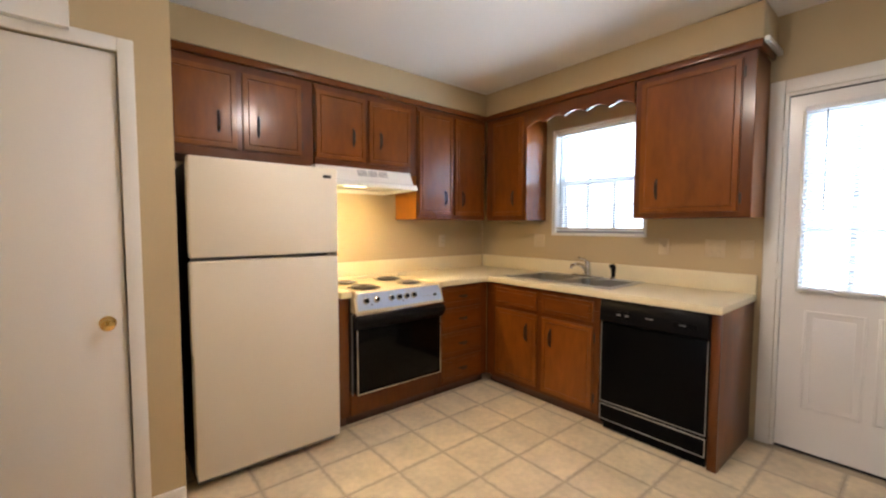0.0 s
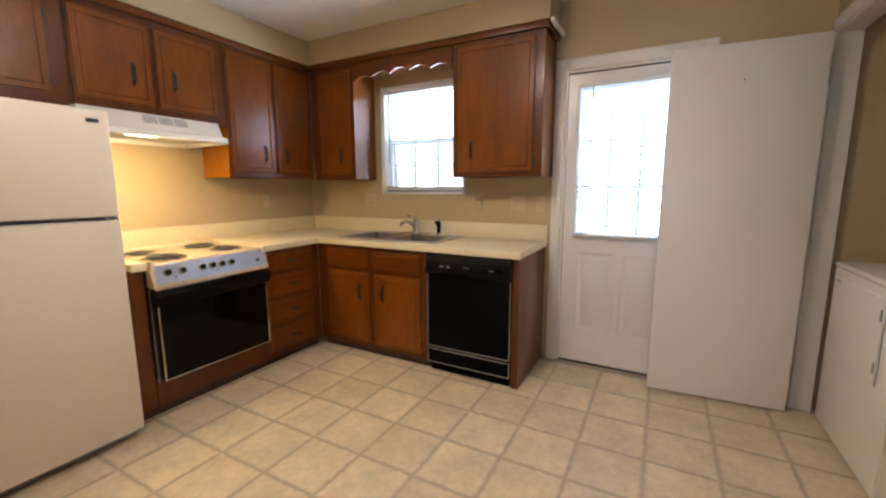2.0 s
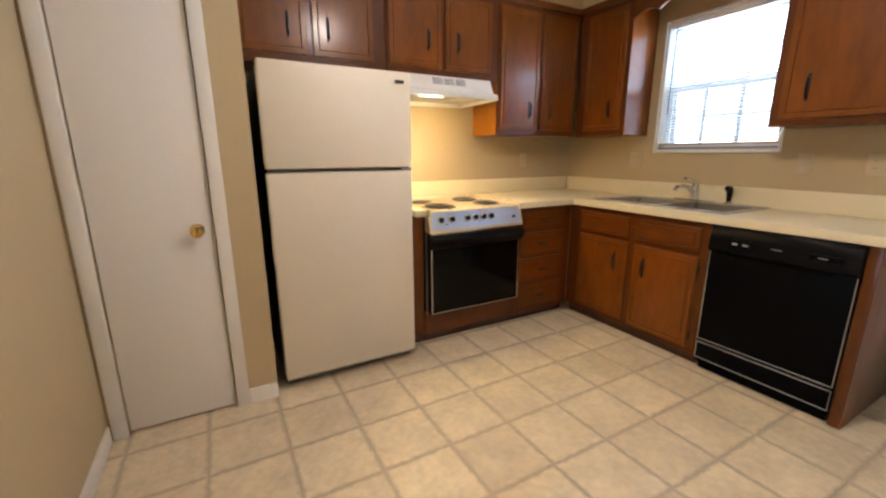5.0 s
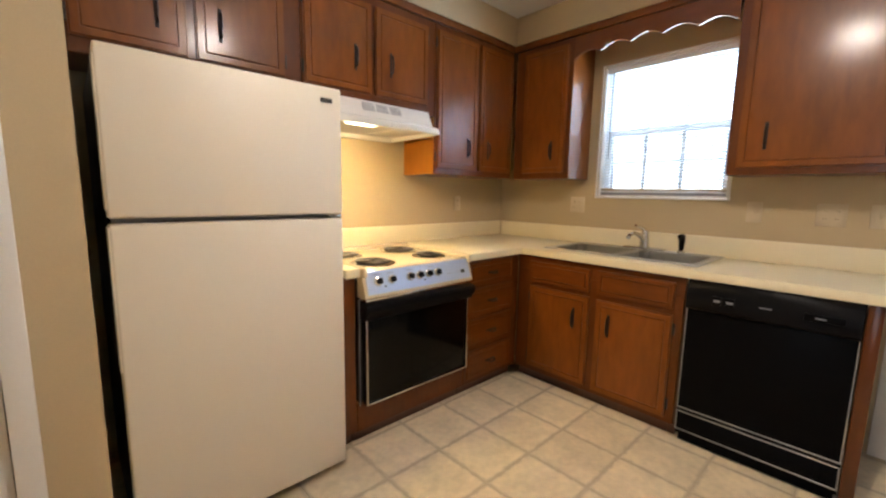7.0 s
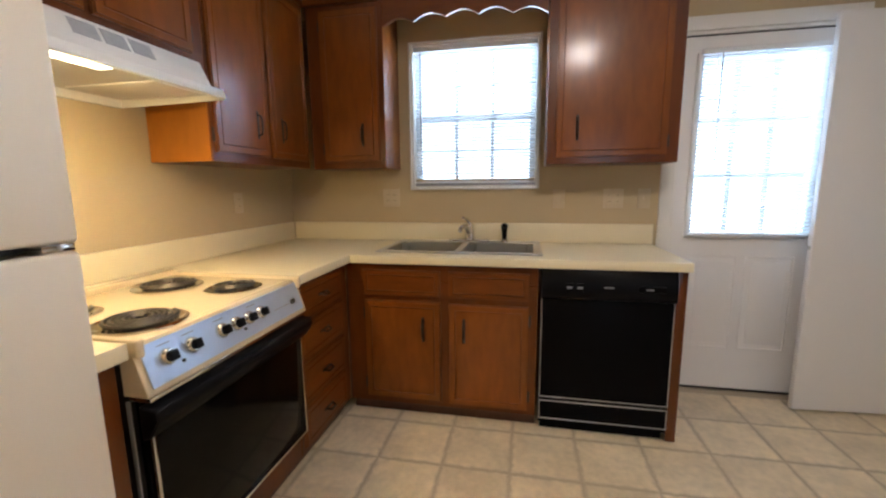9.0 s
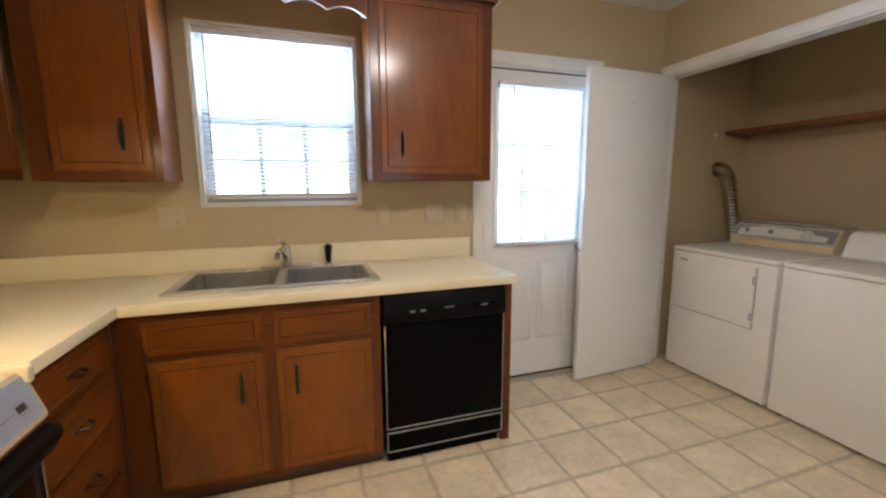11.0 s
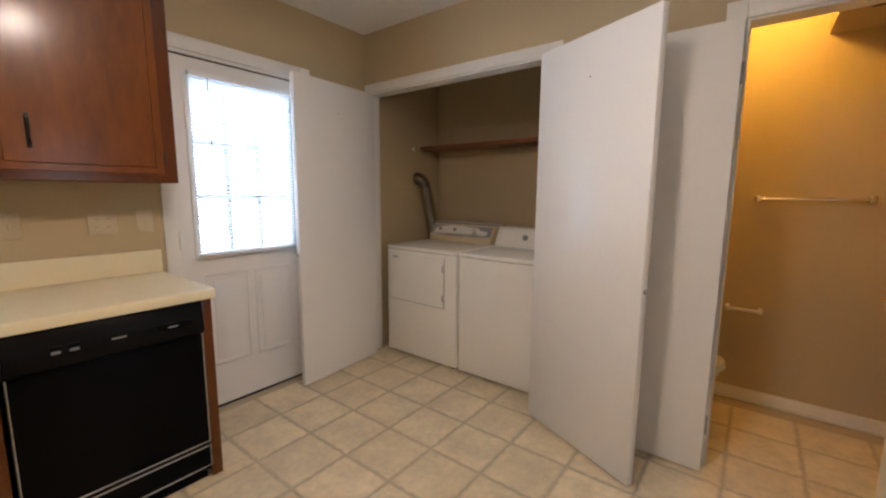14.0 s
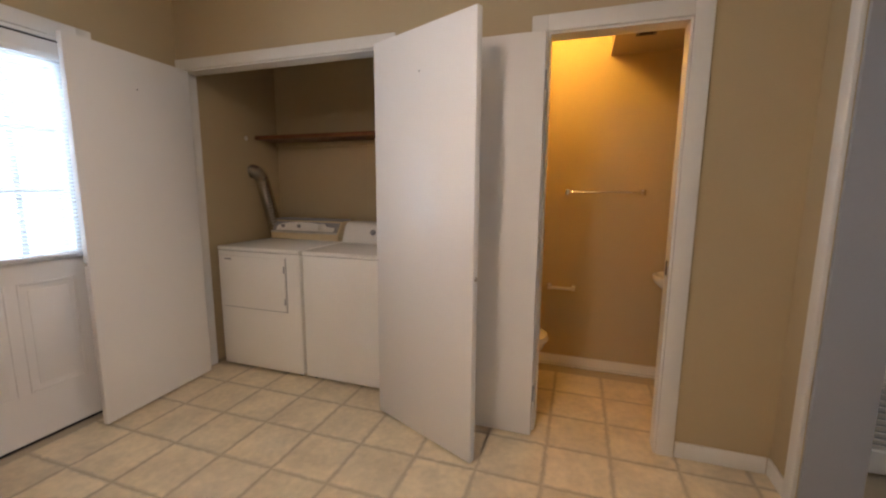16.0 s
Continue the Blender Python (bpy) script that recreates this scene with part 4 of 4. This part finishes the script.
def machine(name, x0, x1, label, dryer):
    o = thing(name, ((x0 + x1) / 2, (YF - 4.62) / 2, 0), label, name)
    part("body", box(x0, x1, -4.70, YF, 0.022, 0.888, 0.008, 3), APPL, o)
    part("top", box(x0 - 0.002, x1 + 0.002, -4.695, YF + 0.006, 0.890, 0.920, 0.012, 3), APPL, o)
    for x in (x0 + 0.05, x1 - 0.05):
        for y in (YF - 0.05, -4.64):
            part("foot", rod((x, y, 0), (x, y, 0.024), 0.018, n=12), DARK, o)
    cz = 1.075
    if dryer:
        con = part("console", prism([(-4.69, 0.921), (-4.49, 0.921), (-4.485, 0.965), (-4.56, cz), (-4.69, cz)], "x", x0 + 0.015, x1 - 0.045, 0.006), ENAMEL, o, "cream control console")
        a, c = Vector((0, -4.485, 0.972)), Vector((0, -4.556, cz - 0.006))
        d = (c - a).normalized()
        nn = Vector((0, d.z, -d.y))
        cen = (a + c) / 2
        mC = Matrix(((1, nn.x, d.x, (x0 + x1) / 2 - 0.015), (0, nn.y, d.y, cen.y), (0, nn.z, d.z, cen.z), (0, 0, 0, 1)))
        part("console_panel", turned(box(-0.315, 0.315, 0.001, 0.004, -0.042, 0.05, 0.001), mC), GREY, con, "grey control panel")
        arch = [(0.28, -0.038), (0.28, 0.012)] + [(0.28 - 0.47 * k / 10, 0.012 + 0.034 * math.sin(math.pi * (0.12 + 0.76 * k / 10))) for k in range(1, 10)] + [(-0.19, 0.012), (-0.28, 0.0), (-0.28, -0.038)]
        part("console_inlay", turned(prism(arch, "y", 0.0045, 0.006), mC), APPL, con, "pale arched inlay")
        part("console_trim", turned(box(-0.322, 0.322, 0.001, 0.008, -0.058, -0.044, 0.002), mC), STEEL, con, "steel trim strip")
        part("top_trim", box(x0 + 0.015, x1 - 0.045, -4.69, -4.556, cz + 0.0005, cz + 0.012, 0.004), GREY, con, "dark top edge")
        part("dial", turned(lathe([(0.036, 0), (0.034, 0.010), (0.024, 0.014), (0.022, 0.030), (0.006, 0.032)], (-0.165, 0.006, 0.0), axis=(0, 1, 0)), mC), PORC, con, "white timer dial")
        for u in (0.22, 0.06):
            part("switch", turned(lathe([(0.016, 0), (0.015, 0.012), (0.004, 0.013)], (u, 0.006, 0.004), axis=(0, 1, 0)), mC), GREY, con)
        dd = part("dryer_door", box(x0 + 0.115, x1 - 0.045, YF - 0.002, YF + 0.012, 0.475, 0.855, 0.010, 3), APPL, o)
        b = box(x0 + 0.109, x0 + 0.115, YF - 0.001, YF + 0.001, 0.47, 0.86)
        b = box(x1 - 0.045, x1 - 0.039, YF - 0.001, YF + 0.001, 0.47, 0.86, bm=b)
        b = box(x0 + 0.115, x1 - 0.045, YF - 0.001, YF + 0.001, 0.469, 0.475, bm=b)
        part("door_gap", b, GREY, o)
        for z in (0.55, 0.78):
            part("hinge", box(x0 + 0.116, x0 + 0.126, YF + 0.010, YF + 0.016, z - 0.025, z + 0.025, 0.002), GREY, dd)
        part("badge", box(x1 - 0.135, x1 - 0.075, YF + 0.011, YF + 0.0135, 0.825, 0.837), GREY, dd)
    else:
        con = part("console", prism([(-4.69, 0.921), (-4.45, 0.921), (-4.51, 1.055), (-4.54, 1.075), (-4.69, 1.075)], "x", x0 + 0.01, x1 - 0.012, 0.010), APPL, o)
        for u in (0.60, 0.30, 0.12):
            xx = x0 + u * (x1 - x0)
            part("knob", lathe([(0.022, 0), (0.020, 0.014), (0.006, 0.016)], (xx, -4.488, 1.005), axis=(0, 0.91, 0.41)), GREY, con)
        part("lid_gap", box(x0 + 0.04, x1 - 0.04, -4.44, -4.435, 0.9195, 0.9208), GREY, o)
    part("shadow_gap", box(x0 + 0.012, x1 - 0.012, -4.59, YF - 0.008, 0.884, 0.893), DARK, o)
    return o


machine("dryer", -0.848, -0.132, "white front-loading clothes dryer with a cream console", True)
machine("washer", -1.560, -0.872, "white top-loading washing machine in the closet", False)
# the duct rises behind the dryer and bends into the closet's side wall
duct = []
for i in range(40):
    f = i / 39
    duct.append((-0.078 + 0.008 * f - 0.006 * math.sin(3 * f), -4.672 + 0.132 * f, 0.925 + 0.485 * f))
for i in range(1, 19):
    g = i / 18 * math.radians(100)
    duct.append((-0.070 + 0.068 * (1 - math.cos(g)), -4.540 + 0.035 * i / 18, 1.41 + 0.070 * math.sin(g)))
rad = [0.055 + (0.0045 if i % 2 else -0.0045) for i in range(len(duct))]
solid("vent_duct", tube(duct, rad, 18, up=(0, 1, 0.05)), FOIL, "ribbed foil dryer duct bent into the closet wall", "dryer duct")
solid("closet_shelf", box(-1.699, -0.002, YB + 0.001, -4.555, 1.745, 1.777, 0.003), SHELFW, "dark varnished wooden shelf across the laundry closet", "shelf")
b = box(-1.699, -0.002, YB + 0.0005, YB + 0.02, 1.70, 1.744, 0.002)
solid("shelf_cleat", b, WALL, "tan painted cleat under the closet shelf", "cleat")
solid("wall_anchor", rod((-0.0005, -4.46, 1.745), (-0.006, -4.46, 1.745), 0.018, n=14, bevel=0.002), WHITE, "small white plug on the closet side wall", "wall plug")


# ---- switch and outlet plates ----
def plate(m, wide, kind, label):
    o = thing(kind, m.translation, label, kind.replace("_", " "))
    w = 0.058 if wide else 0.036
    part("plate", turned(box(-w, w, -0.006, 0, -0.058, 0.058, 0.003), m), PLATE, o)
    for u in ((-0.023, 0.023) if wide else (0,)):
        if kind == "outlet":
            for z in (-0.02, 0.02):
                part("socket", turned(rod((u, -0.0065, z), (u, -0.0045, z), 0.0135, n=14), m), PLATE, o)
                for v in (-0.005, 0.005):
                    part("slot", turned(box(u + v - 0.001, u + v + 0.001, -0.0072, -0.006, z - 0.003, z + 0.004), m), IRON, o)
        else:
            part("toggle", turned(box(u - 0.005, u + 0.005, -0.016, -0.005, -0.010, 0.012, 0.002), m), PLATE, o)


def on_east(y, z):
    return Matrix(((0, 1, 0, 0), (-1, 0, 0, y), (0, 0, 1, z), (0, 0, 0, 1)))


plate(on_east(-0.745, 1.20), True, "outlet", "almond double outlet plate between corner and sink window")
plate(on_east(-1.84, 1.19), False, "light_switch", "almond switch plate under the wall cabinet")
plate(on_east(-2.16, 1.19), True, "outlet", "almond double outlet plate by the back door")
plate(on_east(-2.335, 1.19), False, "light_switch", "almond switch plate beside the back door")
plate(Matrix.Translation((-0.565, 0, 1.19)), False, "outlet", "almond outlet plate on the stove wall")
plate(Matrix(((0, -1, 0, XL), (1, 0, 0, -1.655), (0, 0, 1, 0.31), (0, 0, 0, 1))), False, "outlet", "almond outlet plate low on the wall")

# ---- bath ----
tl = thing("towel_bar", (-2.80, YB, 1.328), "chrome towel bar on the bath wall", "towel bar")
for x in (-2.555, -3.050):
    part("post", box(x - 0.016, x + 0.016, YB + 0.0005, YB + 0.06, 1.308, 1.348, 0.006), CHROME, tl)
part("bar", rod((-3.050, YB + 0.045, 1.328), (-2.555, YB + 0.045, 1.328), 0.008), CHROME, tl)
tp = thing("paper_holder", (-2.545, YB, 0.62), "chrome and white toilet paper holder, empty", "paper holder")
for x in (-2.460, -2.630):
    part("post", box(x - 0.013, x + 0.013, YB + 0.0005, YB + 0.07, 0.607, 0.642, 0.005), PORC, tp)
part("roller", rod((-2.630, YB + 0.055, 0.620), (-2.460, YB + 0.055, 0.620), 0.011), PORC, tp, "white roller")
to = thing("toilet", (-2.08, -4.28, 0), "white porcelain toilet in the bath", "toilet")


def oval(cx, cy, rx, ry, rings, n=28):
    """A shape of oval rings (scale, z, shift along x)."""
    b = bmesh.new()
    rs = [[b.verts.new((cx + sh + rx * s * math.cos(2 * math.pi * i / n), cy + ry * s * math.sin(2 * math.pi * i / n), z)) for i in range(n)] for s, z, sh in rings]
    for a, c in zip(rs, rs[1:]):
        for i in range(n):
            b.faces.new((a[i], a[(i + 1) % n], c[(i + 1) % n], c[i]))
    b.faces.new(rs[0][::-1])
    b.faces.new(rs[-1])
    bmesh.ops.recalc_face_normals(b, faces=b.faces[:])
    return b


part("bowl", oval(-2.25, -4.28, 0.24, 0.18, [(0.55, 0.0, 0.09), (0.5, 0.10, 0.09), (0.6, 0.22, 0.05), (0.92, 0.34, 0.0), (0.97, 0.385, 0.0)]), PORC, to)
part("seat", oval(-2.25, -4.28, 0.245, 0.185, [(1.0, 0.387, 0), (1.02, 0.395, 0), (1.0, 0.41, 0), (0.98, 0.425, 0), (0.9, 0.432, 0)]), PORC, to)
part("tank", box(-1.985, -1.803, -4.50, -4.06, 0.36, 0.74, 0.03, 4), PORC, to)
part("tank_lid", box(-1.995, -1.801, -4.51, -4.05, 0.741, 0.775, 0.012, 3), PORC, to)
part("flush_lever", rod((-1.987, -4.12, 0.68), (-2.00, -4.19, 0.675), 0.007, n=8), CHROME, to)
wb = thing("wash_basin", (-3.33, -4.45, 0.70), "white wall-hung wash basin in the bath", "wash basin")
part("basin", oval(-3.335, -4.47, 0.24, 0.22, [(0.45, 0.62, -0.05), (0.7, 0.70, -0.03), (0.95, 0.775, 0), (1.0, 0.80, 0), (1.0, 0.82, 0), (0.92, 0.825, 0), (0.6, 0.76, 0), (0.2, 0.74, 0)]), PORC, wb)
part("tap", tube([(-3.47, -4.47, 0.82), (-3.47, -4.47, 0.90), (-3.44, -4.47, 0.92), (-3.40, -4.47, 0.90)], 0.012, 10), CHROME, wb)
wall("wall_bath_side", [(XS + 0.001, -3.545, YB, YL - 0.10, 0, H)], "tan painted side wall of the bath")
vg = thing("vent_grille", (-2.956, -4.42, 2.243), "dark metal air grille under the bath soffit", "vent grille")
b = box(-3.010, -2.902, -4.485, -4.470, 2.236, 2.243, 0.002)
b = box(-3.010, -2.902, -4.365, -4.350, 2.236, 2.243, 0.002, bm=b)
b = box(-3.010, -2.995, -4.470, -4.365, 2.236, 2.243, 0.002, bm=b)
b = box(-2.917, -2.902, -4.470, -4.365, 2.236, 2.243, 0.002, bm=b)
part("frame", b, IRON, vg)
part("backing", box(-2.996, -2.916, -4.471, -4.364, 2.2405, 2.243), DARK, vg)
for i in range(6):
    part("louvre", turned(box(-2.995, -2.917, -0.006, 0.006, -0.0008, 0.0008), pose(0, -4.459 + i * 0.0165, 2.2385, 35)), IRON, vg)

# ---- kitchen ceiling lamp, known by its glint on the cabinet doors ----
LX, LY = -1.95, -2.10
cl = thing("ceiling_lamp", (LX, LY, H), "frosted glass dome ceiling lamp, switched on", "ceiling lamp")
part("base", lathe([(0.13, 0), (0.13, 0.02), (0.12, 0.028)], (LX, LY, H - 0.03)), WHITE, cl)
for k in range(3):
    a = k * 2.094
    part("finial", rod((LX + 0.11 * math.cos(a), LY + 0.11 * math.sin(a), H - 0.055), (LX + 0.11 * math.cos(a), LY + 0.11 * math.sin(a), H - 0.03), 0.006, n=8), BRASS, cl)

# ---- next room: unseen window frame, added behind the fill lamp ----
nw = thing("unseen_window", (-6.5, -2.6, 0.85), "unseen white window frame added behind the next room's fill lamp", "window", kind="structure")
b = None
for q in ((-3.4, -3.34, 0.85, 2.15), (-1.86, -1.8, 0.85, 2.15), (-3.34, -1.86, 0.85, 0.91), (-3.34, -1.86, 2.09, 2.15), (-2.63, -2.57, 0.91, 2.09)):
    b = box(-6.58, -6.49, *q, 0.004, bm=b)
part("window_frame", b, WHITE, nw)

lv = thing("louvred_door", (-4.2, -4.05, 0.02), "white louvred closet door in the next room, closed", "door")
b = box(-3.86, -3.80, -4.058, -4.025, 0.02, 2.03, 0.004)
b = box(-4.56, -4.50, -4.058, -4.025, 0.02, 2.03, 0.004, bm=b)
b = box(-4.50, -3.86, -4.058, -4.025, 0.02, 0.13, 0.004, bm=b)
b = box(-4.50, -3.86, -4.058, -4.025, 1.93, 2.03, 0.004, bm=b)
part("frame", b, DOORW, lv)
for i in range(56):
    z = 0.145 + i * 0.032
    b = turned(box(-4.50, -3.86, -0.016, 0.016, -0.0035, 0.0035), pose(0, -4.042, z, 58))
    part("louvre", b, DOORW, lv)

# ---- floor tiles ----
P, GX, GY = 0.311, -1.608, -2.834
b = box(-P / 2 + 0.0022, P / 2 - 0.0022, -P / 2 + 0.0022, P / 2 - 0.0022, -0.0015, 0.0)
top = [v for v in b.verts if v.co.z > -0.001]
bmesh.ops.bevel(b, geom=[e for e in b.edges if e.verts[0] in top and e.verts[1] in top], offset=0.0012, segments=1, affect="EDGES")
tile_mesh = mesh_of("tile", b, TILE, False)
floor_ob = bpy.data.objects["floor"]


def lay(i, j):
    x, y = GX + (i + 0.5) * P, GY + (j + 0.5) * P
    o = new("tile", tile_mesh)
    o.parent = floor_ob
    o.matrix_basis = pose(x, y, 0.0002 * math.sin(i * 3 + j * 7), 0, 0, 90 * ((i * 7 + j * 3) % 4))


for i in range(-8, 7):
    for j in range(-8, 10):
        x, y = GX + (i + 0.5) * P, GY + (j + 0.5) * P
        if -3.75 < x < 0.1 and -4.85 < y < -0.05:
            if x > -0.45 and y > -2.25 or y > -0.45 and x > -2.0:
                continue
            lay(i, j)
